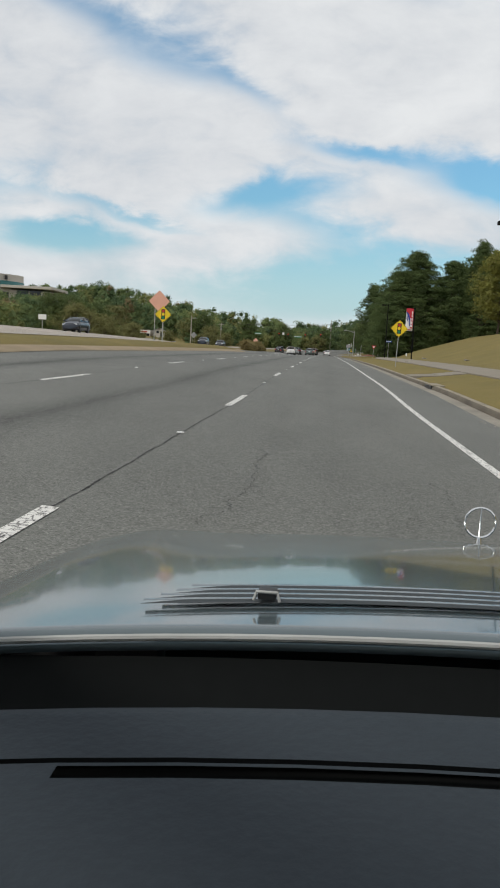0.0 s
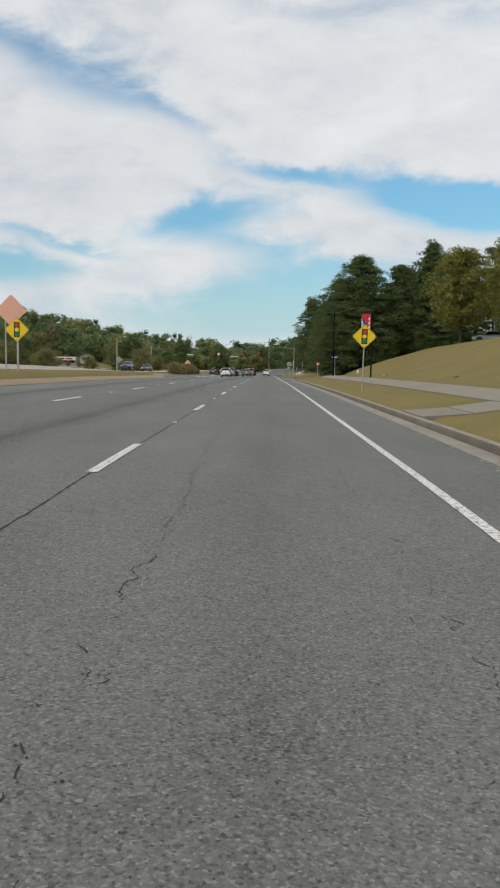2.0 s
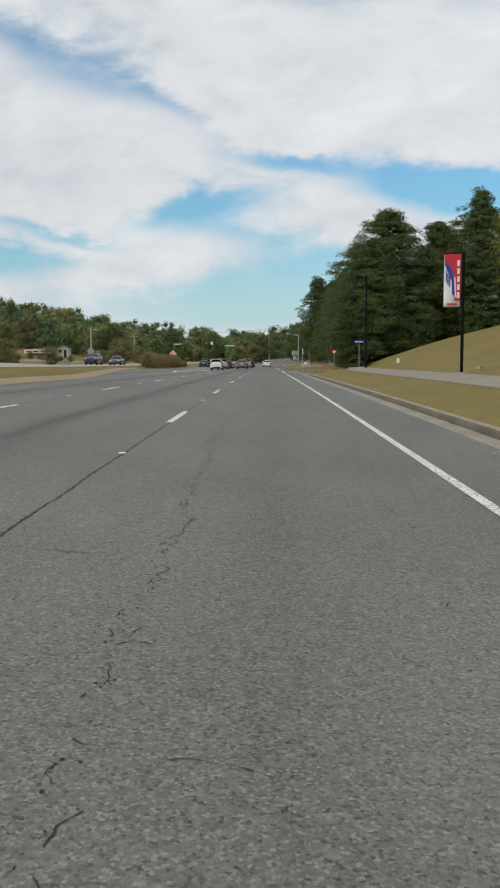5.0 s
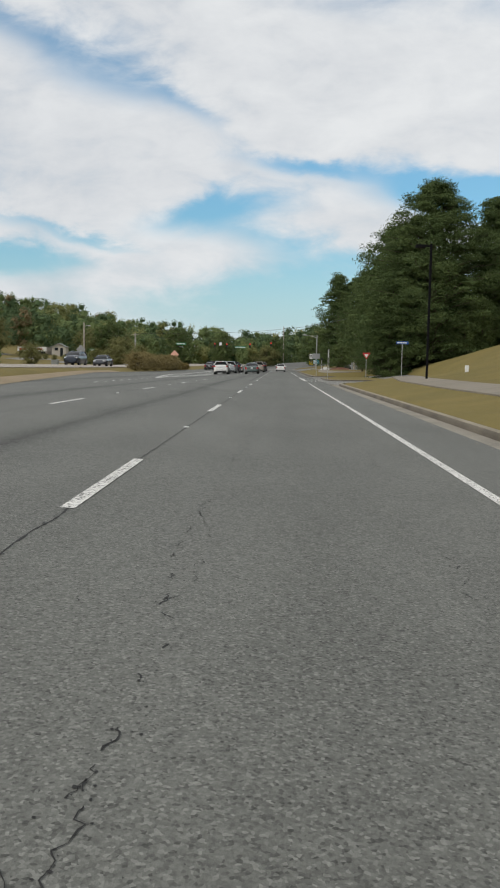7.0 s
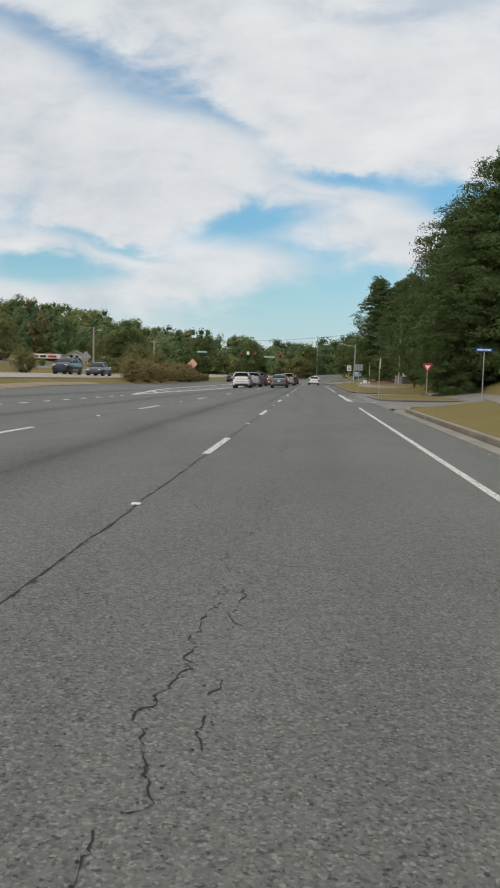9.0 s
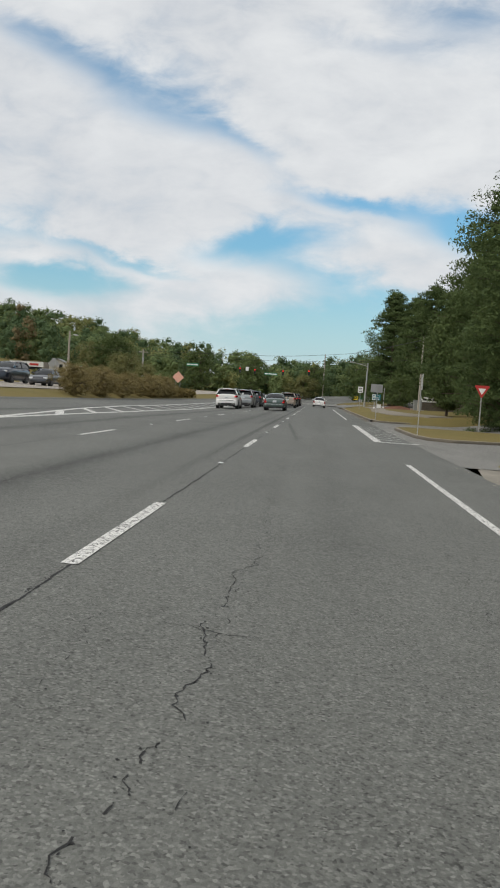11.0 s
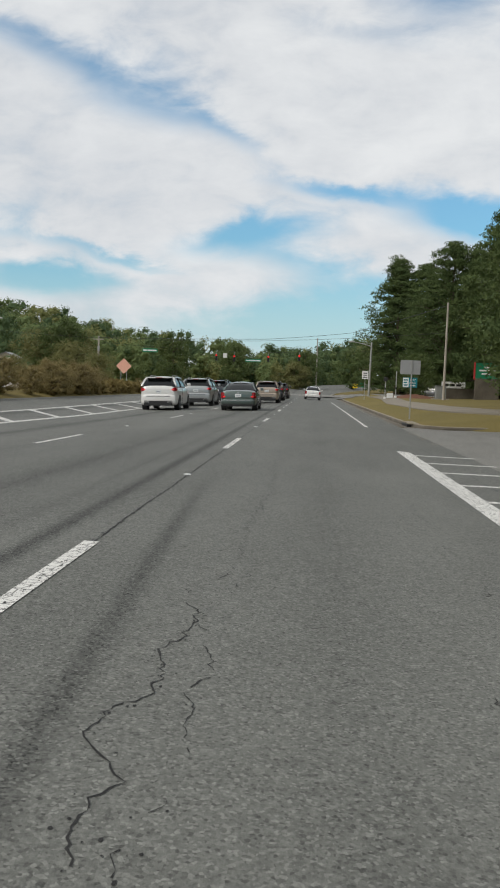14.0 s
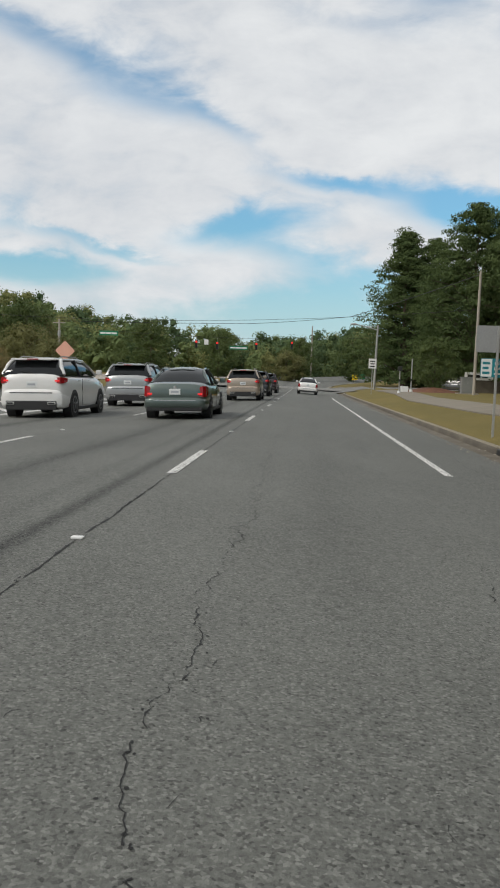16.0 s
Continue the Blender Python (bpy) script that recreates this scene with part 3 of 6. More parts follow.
# rounded mouth of the side road beside the right lane
mouth = Shape()
mouth.sheet([[(x, y, (road_z(4.9, y) + 0.008) * (1 - smooth(4.9, 7.6, x)) + (land_z(7.6, y) + 0.045) * smooth(4.9, 7.6, x)) for x in (4.9, 5.3, 5.8, 6.4, 7.0, 7.6)] for y in steps(((239, 272.5, 2),))])
single("road_mouth", mouth, ASPHALT_SIDE, "grey asphalt mouth of the side road", "road", kind="structure", smooth=True)


def strip(points, width, lift=0.006, z=road_z):
    """A narrow band that lies on the road along a line."""
    s = Shape()
    pts = [Vector((x, y)) for x, y in points]
    rows = []
    for i, p in enumerate(pts):
        d = (pts[min(i + 1, len(pts) - 1)] - pts[max(i - 1, 0)]).normalized()
        w = width[i] if isinstance(width, (list, tuple)) else width
        n = Vector((-d.y, d.x)) * w / 2
        rows.append([(q.x, q.y, z(q.x, q.y) + lift) for q in (p + n, p - n)])
    return s.sheet(rows)


def line(x0, y0, x1, y1, step=2.5):
    n = max(1, round(math.hypot(x1 - x0, y1 - y0) / step))
    return [(x0 + (x1 - x0) * k / n, y0 + (y1 - y0) * k / n) for k in range(n + 1)]


# sandy strip between the median and the carriageway
edge_strip = Shape()
edge_strip.sheet([[(left_edge(y) + 0.12, y, road_z(left_edge(y) + 0.12, y) + 0.012), (left_edge(y) - 0.35, y, median_z(left_edge(y) - 0.35, y) + 0.03), (left_edge(y) - 0.95, y, median_z(left_edge(y) - 0.95, y) + 0.02)] for y in steps(((-40, 138, 1.5),))])
single("median_shoulder", edge_strip, SHOULDER, "bare sandy strip along the grass median", "ground", kind="structure", smooth=True)
# lane lines
for y0, y1 in ((-40, 119.7), (157.8, 209.0)):
    single("edge_line", strip(line(3.66, y0, 3.66, y1), 0.125), PAINT, "worn white edge line on the asphalt", "road marking", "edge lines", kind="structure")
for k in range(-3, 25):
    y = 12.19 * k
    for x in (0.0, -3.66):
        if y - 3.05 < 244:
            slip = {0: 0.65, 1: 0.65, 10: -0.45}.get(k, 0.0) if x == 0 else (-2.6 if k >= 13 else 0.0)
            paint = PAINT if k < 15 else PAINT_DULL
            single("lane_dash", strip(line(x, y - 3.05 - slip, x, y - slip, 0.8), 0.115), paint, "white broken lane line with cracked paint", "road marking", "lane dashes", kind="structure")
            stud_y = y + 4.55 - slip * (k == 0) + ({9: 0.55, 10: 0.42, 12: 0.72}.get(k, 0.0) if x == 0 else 0.0)
            mk = Shape().box(-0.042, 0.042, -0.032, 0.032, 0, 0.014, 0.006)
            single("road_stud", mk, SIGN_WHITE, "small white raised reflector on the lane line", "road stud", "road studs", pose(x, stud_y, road_z(x, stud_y)))
for k in range(9):
    y = 102.5 + 2.15 * k
    single("dotted_line", strip(line(-7.4, y, -7.4, y + 0.65, 0.4), 0.14), PAINT, "short white dots across the turn lane mouth", "road marking", "dotted lines", kind="structure")
# striped gore between turn lane and through lanes
gore_r, gore_l = line(-7.45, 122.5, -7.55, 204), [(-7.5, 122.5), (-8.0, 128), (-8.9, 136), (-9.5, 146), (-9.7, 160), (-9.8, 182), (-9.8, 204)]
single("gore_line", strip(gore_r, 0.2), PAINT, "long white line beside the striped gore", "road marking", "gore lines", kind="structure")
single("gore_line", strip(gore_l, 0.2), PAINT, "long white line beside the striped gore", "road marking", "gore lines", kind="structure")
for k in range(14):
    y = 129 + 4.6 * k
    xa = float(np.interp(y + 3.0, [p[1] for p in gore_l], [p[0] for p in gore_l]))
    single("gore_stripe", strip(line(-7.5, y, xa, y + 3.0, 1.0), 0.3), PAINT, "slanting white stripe within the gore", "road marking", "gore stripes", kind="structure")
# striped wedge at the driveway
single("wedge_line", strip(line(3.72, 129.2, 3.68, 146.4), 0.3), PAINT, "broad white line beside the striped wedge", "road marking", "wedge lines", kind="structure")
single("wedge_line", strip(line(3.72, 129.3, 7.6, 133.4, 1), 0.25), PAINT, "broad white line across the driveway mouth", "road marking", "wedge lines", kind="structure")
for k in range(9):
    y = 131.5 + 1.75 * k
    x1 = float(np.interp(y, (131, 136, 147), (4.7, 5.75, 5.3)))
    single("wedge_stripe", strip(line(3.8, y, x1, y + 0.55, 0.7), 0.16), PAINT, "thin white stripe within the wedge", "road marking", "wedge stripes", kind="structure")

# joints and cracks in the asphalt
rng = np.random.default_rng(4)


def crack(x0, y0, y1, wander, gaps, pull=0.1):
    """Broken runs of a crack that zigzags along the road."""
    y, x, run, drift = y0, x0, [], 0.0
    while y < y1:
        run.append((x, y))
        y += rng.uniform(0.03, 0.10)
        drift = 0.75 * drift + rng.normal() * wander
        x += drift + rng.normal() * wander * 0.9 + (x0 - x) * pull
        if rng.random() < gaps and len(run) > 3:
            yield run
            run = []
            y += rng.exponential(0.25 if pull > 0.15 else 1.3)
    if len(run) > 2:
        yield run


def add_crack(run, width, lift=0.003):
    s = strip(run, [width * rng.uniform(0.15, 1.4) for _ in run], lift)
    cracks.add(s.v, s.f)


cracks = Shape()
# sealed joints along the lane lines
for x0, width in ((0.01, 0.018), (-3.66, 0.02)):
    for run in crack(x0, -12, 205, 0.0022, 0.006, 0.3):
        add_crack(run, width, 0.0025)
for x0, y_to, n in ((0.01, 172, 2600), (-3.66, 172, 700)):
    for _ in range(n):
        px_, py_ = x0 + rng.normal() * 0.011, rng.uniform(-6, y_to)
        r, q = rng.uniform(0.003, 0.011), rng.uniform(0.8, 4.0)
        up_ = 0.0078 if rng.random() < 0.4 else 0.003
        cracks.add([(px_ + r * rng.uniform(0.6, 1.3) * math.cos(w_), py_ + r * q * rng.uniform(0.6, 1.3) * math.sin(w_), road_z(px_, py_) + up_) for w_ in (0, 1.2, 2.5, 3.8, 5.0)], [(0, 1, 2, 3, 4)])
# crumbling cracks: jagged broken runs that zigzag along a wandering line, with pits beside them
for x0, y_from, y_to, width, thick in ((1.05, -4, 178, 0.0072, 0.66), (1.12, -4, 178, 0.0058, 0.4), (2.72, -4, 178, 0.008, 0.42), (2.64, -4, 178, 0.005, 0.2), (-1.4, -4, 165, 0.008, 0.3), (0.55, 6, 165, 0.006, 0.2), (2.35, 0, 165, 0.006, 0.16), (1.9, -4, 178, 0.004, 0.12)):
    y, phase, off, tilt = y_from, rng.uniform(0, 6), 0.0, 0.0
    run = []
    while y < y_to:
        patch = 0.5 + 0.5 * math.sin(0.9 * y + phase) * math.sin(0.31 * y + 2 * phase)
        line_x = x0 + 0.06 * math.sin(0.42 * y + phase) + 0.02 * math.sin(1.7 * y)
        if rng.random() < 0.45:
            tilt = rng.normal() * 0.35
        step = rng.uniform(0.012, 0.045)
        off = 0.86 * off + tilt * step + rng.normal() * 0.010
        y += step
        if rng.random() < 0.97 * min(1, 0.25 + thick * (0.55 + patch)):
            run.append((line_x + off, y))
        else:
            if len(run) > 2:
                add_crack(run, width * rng.uniform(0.6, 1.2))
            run = []
            y += rng.exponential(0.03 / thick)
        if rng.random() < 0.8 * thick:
            r, q = rng.uniform(0.002, 0.008), rng.uniform(0.5, 1.8)
            px_, py_ = line_x + off + rng.normal() * 0.035, y + rng.normal() * 0.02
            pts_ = [(px_ + r * rng.uniform(0.6, 1.3) * math.cos(w_), py_ + r * q * rng.uniform(0.6, 1.3) * math.sin(w_)) for w_ in (0, 1.2, 2.5, 3.8, 5.0)]
            cracks.add([(u_, v_, road_z(u_, v_) + 0.003) for u_, v_ in pts_], [(0, 1, 2, 3, 4)])
for run in crack(4.3, 122, 190, 0.003, 0.02):
    add_crack(run, 0.011)
for k in range(60):
    x, y, n = rng.uniform(-3, 3.4), rng.uniform(-3, 175), rng.integers(5, 18)
    run = []
    for i in range(n):
        run.append((x, y))
        x += rng.uniform(0.02, 0.06)
        y += rng.normal() * 0.014
    add_crack(run, 0.006)
for y in (124.2, 121.05):
    run = [(-2.6 + 0.2 * i, y + 1.1 * (-2.6 + 0.2 * i) + 0.05 * math.sin(i * 0.7) + 0.03 * math.sin(i * 2.3)) for i in range(33)]
    s = strip(run, [0.011 * rng.uniform(0.4, 1.3) for _ in run], 0.003)
    cracks.add(s.v, s.f)
single("cracks", cracks, CRACK, "dark cracks and sealed joints in the asphalt", "crack", kind="stuff")
# dry leaves and grit along the gutter
litter = Shape()
for k in range(1150):
    y = rng.uniform(-4, 122) if k < 750 else rng.uniform(150, 212)
    x = 4.96 + rng.normal() * 0.05 if rng.random() < 0.55 else rng.uniform(4.9, 5.5)
    r = rng.uniform(0.008, 0.035) * (1.5 if y > 140 else 1)
    a0 = rng.uniform(0, 6)
    litter.add([(x + r * rng.uniform(0.5, 1.2) * math.cos(a0 + w_), y + 1.3 * r * rng.uniform(0.5, 1.2) * math.sin(a0 + w_), road_z(x, y) + rng.uniform(0.010, 0.022)) for w_ in (0, 1.4, 2.9, 4.5)], [(0, 1, 2, 3)])
single("gutter_litter", litter, LITTER, "pale dry leaves and grit strewn along the gutter", "litter", kind="stuff")
# gutter and kerb beside the right lane; openings for the driveway
def kerb_run(points, name, label, bed=GUTTER):
    """Gutter apron, rounded kerb face and flat top along a line of x, y."""
    gut, top = Shape(), Shape()
    g_rows, k_rows, t_rows = [], [], []
    pts = [Vector(p) for p in points]
    for i, p in enumerate(pts):
        d = (pts[min(i + 1, len(pts) - 1)] - pts[max(i - 1, 0)]).normalized()
        n = Vector((d.y, -d.x))
        z = road_z(min(p.x, 5.2 + bend(p.y)), p.y)
        at = lambda s, h: (p.x + n.x * s, p.y + n.y * s, z + h)
        g_rows.append([at(-0.5, 0.005), at(-0.2, -0.004), at(0.02, -0.004)])
        k_rows.append([at(0, -0.1), at(0.01, 0.06), at(0.03, 0.11), at(0.055, 0.132)])
        t_rows.append([at(0.055, 0.132), at(0.085, 0.144), at(0.2, 0.147), at(0.24, 0.13), at(0.24, -0.15)])
    part_of = thing(name, label, "kerb", kind="structure")
    part("gutter", gut.sheet(g_rows), bed, part_of, "stained concrete gutter", True)
    # face coloured darker than the top for stains and for shade
    part("kerb_face", top.sheet(k_rows), KERB, part_of, "stained kerb face with shade put into its colour", True)
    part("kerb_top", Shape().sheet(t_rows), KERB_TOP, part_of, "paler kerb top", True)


kerb_run(line(5.55, -50, 5.55, 116) + [(5.6, 118.5), (5.9, 120.6), (6.7, 122.2), (8.2, 123.2), (10.5, 123.8), (14, 124)], "kerb_near", "weathered concrete kerb and gutter beside dry grass")
kerb_run([(14, 160.0), (10.5, 159.7), (8.2, 159.0), (6.6, 158.8), (5.85, 159.7), (5.6, 161.4), (5.5, 163)] + line(5.5, 165, 5.5, 230) + [(5.7, 234), (6.4, 237.6), (7.6, 240.2), (9.6, 241.6), (14, 242)], "kerb_far", "weathered concrete kerb with a storm drain", GUTTER_DIRT)
kerb_run([(14, 271.2), (9, 271.4), (7.0, 271.8), (6.0, 273), (5.6, 275.5)] + [(5.55 + bend(y), y) for y in range(279, 348, 4)], "kerb_beyond", "concrete kerb beyond the junction")
island = [(12.0, 136.6), (9, 134.6), (7.0, 133.9), (6.1, 134.6), (5.8, 136.5)] + line(5.75, 138, 5.75, 145) + [(6.0, 147), (6.9, 148.2), (9, 148.6), (12, 147.6)]
kerb_run(island, "kerb_island", "rounded concrete kerb round a grass island")
turf = Shape()
cx, cy = 9.4, 141.3
turf.add([(cx, cy, 0.08 + hump(cy))] + [(x + (cx - x) * 0.045, y + (cy - y) * 0.045, road_z(min(x, 5.2), y) + 0.142) for x, y in island], [(0, i + 1, i + 2) for i in range(len(island) - 1)] + [(0, len(island), 1)])
single("grass_island", turf, GRASS, "small island of dry grass at the driveway", "ground", kind="structure")
# driveway asphalt
drive = Shape()
drive.sheet([[(x, y, (road_z(5.1, y) + 0.004) + 0.03 * smooth(5, 12, x) + 0.5 * smooth(10.5, 15.5, x)) for x in steps(((5.1, 15, 1),))] for y in steps(((121, 159.8, 1.5),))])
single("driveway", drive, ASPHALT_SIDE, "grey asphalt driveway mouth with crossing stripes", "road", kind="structure", smooth=True)
for k in range(7):
    y = 124.2 + 1.25 * k
    single("crossing_stripe", strip(line(9.3 + 0.25 * k, y, 13.2, y, 0.8), 0.42, 0.03, lambda x, y: road_z(5.1, y) + 0.004 + 0.03 * smooth(5, 12, x) + 0.5 * smooth(10.5, 15.5, x)),
           PAINT_DULL, "faded white crossing stripe over the driveway", "road marking", "crossing stripes", kind="structure")

# storm drains
for y in (24.6, 161.9):
    d = thing("storm_drain", "dark storm drain opening under the kerb", "drain", "storm drains", pose(5.57, y, road_z(5.2, y)))
    part("mouth", Shape().box(-0.06, 0.3, -0.9, 0.9, -0.02, 0.118, 0.01), SIGN_BLACK, d, "black opening")
    part("lintel", Shape().box(-0.01, 0.42, -1.15, 1.15, 0.115, 0.162, 0.02), KERB_TOP, d, "concrete cover slab")

# pavement slabs
slab_mesh = {}


def pavement_run(points, width, name, label, length=1.5):
    run = thing(name, label, "pavement", kind="structure")
    pts = [Vector(p) for p in points]
    for a, b in zip(pts, pts[1:]):
        d = b - a
        n = max(1, round(d.length / length))
        ang = math.atan2(d.y, d.x) - math.pi / 2
        key = (round(d.length / n, 2), width)
        if key not in slab_mesh:
            slab_mesh[key] = Shape().box(-width / 2, width / 2, -key[0] / 2 + 0.008, key[0] / 2 - 0.008, -0.1, 0, 0.008).mesh("slab")
        for i in range(n):
            c = a + d * ((i + 0.5) / n)
            s = part("slab", slab_mesh[key], WALK, run)
            e = 0.7
            zx = (land_z(c.x + e * math.cos(ang), c.y + e * math.sin(ang)) - land_z(c.x - e * math.cos(ang), c.y - e * math.sin(ang))) / (2 * e)
            u = d.normalized() * 0.6
            zy = (land_z(c.x + u.x, c.y + u.y) - land_z(c.x - u.x, c.y - u.y)) / 1.2
            s.matrix_basis = Matrix.Translation((c.x, c.y, land_z(c.x, c.y) + 0.045)) @ Matrix.Rotation(ang, 4, "Z") @ Matrix.Rotation(math.atan(zy), 4, "X") @ Matrix.Rotation(-math.atan(zx), 4, "Y")


pavement_run([(9.35, -12), (9.35, 60), (9.35, 100), (9.6, 112), (10.4, 121)], 1.75, "pavement_near", "pale concrete pavement slabs between verge and bank")
pavement_run([(10.6, 160.8), (9.6, 168), (9.0, 176), (8.8, 196), (9.4, 206), (9.8, 212), (10.0, 222), (9.9, 232)], 1.75, "pavement_far", "pale concrete pavement slabs beyond the driveway")
pavement_run([(5.82, 34.9), (8.46, 34.9)], 3.1, "verge_path", "short concrete path across the grass verge", 1.25)


# ---------------------------------------------------------------- signs, posts and poles
def plate(outline, y0, y1):
    return Shape().slab(outline, y0, y1)


def diamond(r, z, x=0.0, cut=0.06):
    c = cut
    return [(x + dx * r, z + dz * r) for dx, dz in ((c, -1 + c), (1 - c, -c), (1 - c, c), (c, 1 - c), (-c, 1 - c), (-1 + c, c), (-1 + c, -c), (-c, -1 + c))]


def rect(x0, x1, z0, z1, r=0.0):
    if not r:
        return [(x0, z0), (x1, z0), (x1, z1), (x0, z1)]
    out = []
    for cx, cz, a in ((x1 - r, z0 + r, -90), (x1 - r, z1 - r, 0), (x0 + r, z1 - r, 90), (x0 + r, z0 + r, 180)):
        out += [(cx + r * math.cos(radians(a + 30 * k)), cz + r * math.sin(radians(a + 30 * k))) for k in range(4)]
    return out


def steel_post(parent, height, x=0.0, y=0.03, name="post"):
    s = Shape().box(x - 0.03, x + 0.03, y, y + 0.035, -0.4, height, 0.006)
    part(name, s, GALV, parent)


def signal_ahead_sign(x, y, z, height, r, lean_deg=0, turn=0):
    t = thing("warning_sign", "yellow diamond sign with a traffic light symbol on a steel post", "road sign", "signal ahead signs", pose(x, y, z, 0, lean_deg, turn))
    steel_post(t, height + r * 0.6)
    face = part("sign_face", plate(diamond(r, height), -0.004, 0.006), SIGN_YELLOW, t, "yellow diamond panel")
    b = Shape()
    ring_o, ring_i = diamond(r * 0.955, height), diamond(r * 0.925, height)
    n = len(ring_o)
    b.add([(p[0], -0.006, p[1]) for p in ring_o + ring_i], [(i, (i + 1) % n, n + (i + 1) % n, n + i) for i in range(n)])
    part("border", b, SIGN_BLACK, face, "thin black border")
    w, h = r * 0.235, r * 0.60
    part("symbol", plate(rect(-w, w, height - h, height + h, 0.03), -0.009, -0.005), SIGN_BLACK, face, "black signal symbol")
    for k, m in ((1, SIGN_RED), (0, SIGN_YELLOW), (-1, SIGN_GREEN)):
        part("lens", Shape().disc(0, height + k * h * 0.64, w * 0.74, -0.013, -0.008), m, face)
    return t


signal_ahead_sign(6.88, 55.1, on_land(6.88, 55.1), 2.85, 0.655, 1.5)
signal_ahead_sign(-10.13, 51.1, median_z(-10.13, 51.1), 1.98, 0.60, 0)


def orange_sign(x, y, z, height, r, group="faded diamonds"):
    t = thing("construction_sign", "sun-faded orange diamond sign on two steel posts", "road sign", group, pose(x, y, z))
    for dx in (-0.3, 0.3):
        steel_post(t, height + r * 0.5, dx)
    part("sign_face", plate(diamond(r, height), -0.004, 0.008), SIGN_ORANGE, t, "pale orange diamond panel")


orange_sign(-10.55, 51.6, median_z(-10.55, 51.6), 2.88, 0.78)
orange_sign(-17.45, 208, median_z(-17.45, 208), 2.25, 0.80)


def back_of_sign(x, y, z, height, shape, name="sign_back", label="grey back of a road sign on a steel post", posts=(0,)):
    t = thing(name, label, "road sign", "sign backs", pose(x, y, z))
    for dx in posts:
        steel_post(t, height + 0.35, dx, -0.05)
    part("panel", plate(shape, 0, 0.008), ALU_BACK, t, "bare metal panel")
    return t


back_of_sign(-33.9, 205.5, on_land(-33.9, 205.5), 3.3, diamond(0.85, 3.45 - on_land(-33.9, 205.5)), "diamond_sign", "grey back of a diamond road sign on two posts", (-0.25, 0.25))
# wayfinding sign: bare back above, teal panel below
t = thing("wayfinding_sign", "grey sign back above a teal direction sign on one post", "road sign", "", pose(6.22, 166.5, on_land(6.22, 166.5)))
steel_post(t, 2.75, 0.05, -0.045)
part("panel", plate(rect(-0.48, 0.46, 2.10, 2.76, 0.04), 0, 0.008), ALU_BACK, t, "bare metal back of a rectangular panel")
low = part("direction_panel", plate(rect(-0.34, 0.34, 1.48, 1.95, 0.03), 0, 0.008), SIGN_TEAL, t, "teal panel")
part("white_field", plate(rect(-0.325, -0.06, 1.495, 1.935), -0.004, -0.001), SIGN_WHITE, low, "white half with dark bars")
for k in range(3):
    part("bar", plate(rect(-0.29, -0.11 - 0.03 * (k % 2), 1.56 + 0.12 * k, 1.62 + 0.12 * k), -0.006, -0.003), SIGN_TEAL, low)
for text, z, size in (("CITY", 1.79, 0.125), ("HALL", 1.655, 0.125)):
    cu = bpy.data.curves.new("lettering", "FONT")
    cu.body, cu.size, cu.align_x, cu.extrude = text, size, "CENTER", 0.002
    tmp = bpy.data.objects.new("lettering", cu)
    scene.collection.objects.link(tmp)
    bpy.context.view_layer.update()
    me = bpy.data.meshes.new_from_object(tmp.evaluated_get(bpy.context.evaluated_depsgraph_get()))
    bpy.data.objects.remove(tmp)
    me.materials.clear()
    ob = part("lettering", me, SIGN_WHITE, low, "white letters")
    ob.matrix_basis = pose(0.135, -0.005, z, 90, 0, 0)
part("arrow", plate([(0.0, 1.555), (0.17, 1.555), (0.17, 1.525), (0.27, 1.57), (0.17, 1.615), (0.17, 1.585), (0.0, 1.585)], -0.006, -0.003), SIGN_WHITE, low, "white arrow")

# post with a panel seen edge-on at the driveway island
t = thing("edge_on_sign", "slim steel post with a narrow sign turned edge-on", "road sign", "", pose(5.95, 136.3, road_z(5.2, 136.3) + 0.1, 0, 1.2, 78))
steel_post(t, 2.65)
part("panel", plate(rect(-0.23, 0.23, 2.0, 2.7, 0.03), 0, 0.008), SIGN_WHITE, t, "white panel")

# give-way sign
t = thing("yield_sign", "red and white triangular yield sign on a steel post", "road sign", "", pose(10.36, 145.7, on_land(10.36, 145.7)))
gz = 2.42 + hump(145.7) - on_land(10.36, 145.7)
steel_post(t, gz - 0.05)
tri = lambda s: [(x * s, gz - 0.24 + z * s) for x, z in ((0.03, -0.40), (0.46, 0.30), (0.42, 0.36), (-0.42, 0.36), (-0.46, 0.30), (-0.03, -0.40))]
face = part("sign_face", plate(tri(0.86), -0.004, 0.008), SIGN_RED, t, "red triangle")
part("centre", plate(tri(0.42), -0.008, -0.003), SIGN_WHITE, face, "white centre")


def name_sign(x, y, z, top, w, h, material, label, bars, post=True):
    t = thing("street_sign", label, "road sign", "street signs", pose(x, y, z))
    if post:
        steel_post(t, top - h * 0.5, 0, 0.02)
    face = part("panel", plate(rect(-w / 2, w / 2, top - h, top, 0.03), -0.006, 0.008), material, t)
    x0 = -w / 2 + 0.08
    for k in range(bars):
        x1 = x0 + (w - 0.16) / bars - 0.05
        part("bar", plate(rect(x0, x1, top - h * 0.68, top - h * 0.32), -0.010, -0.004), SIGN_WHITE, face)
        x0 = x1 + 0.05
    return t


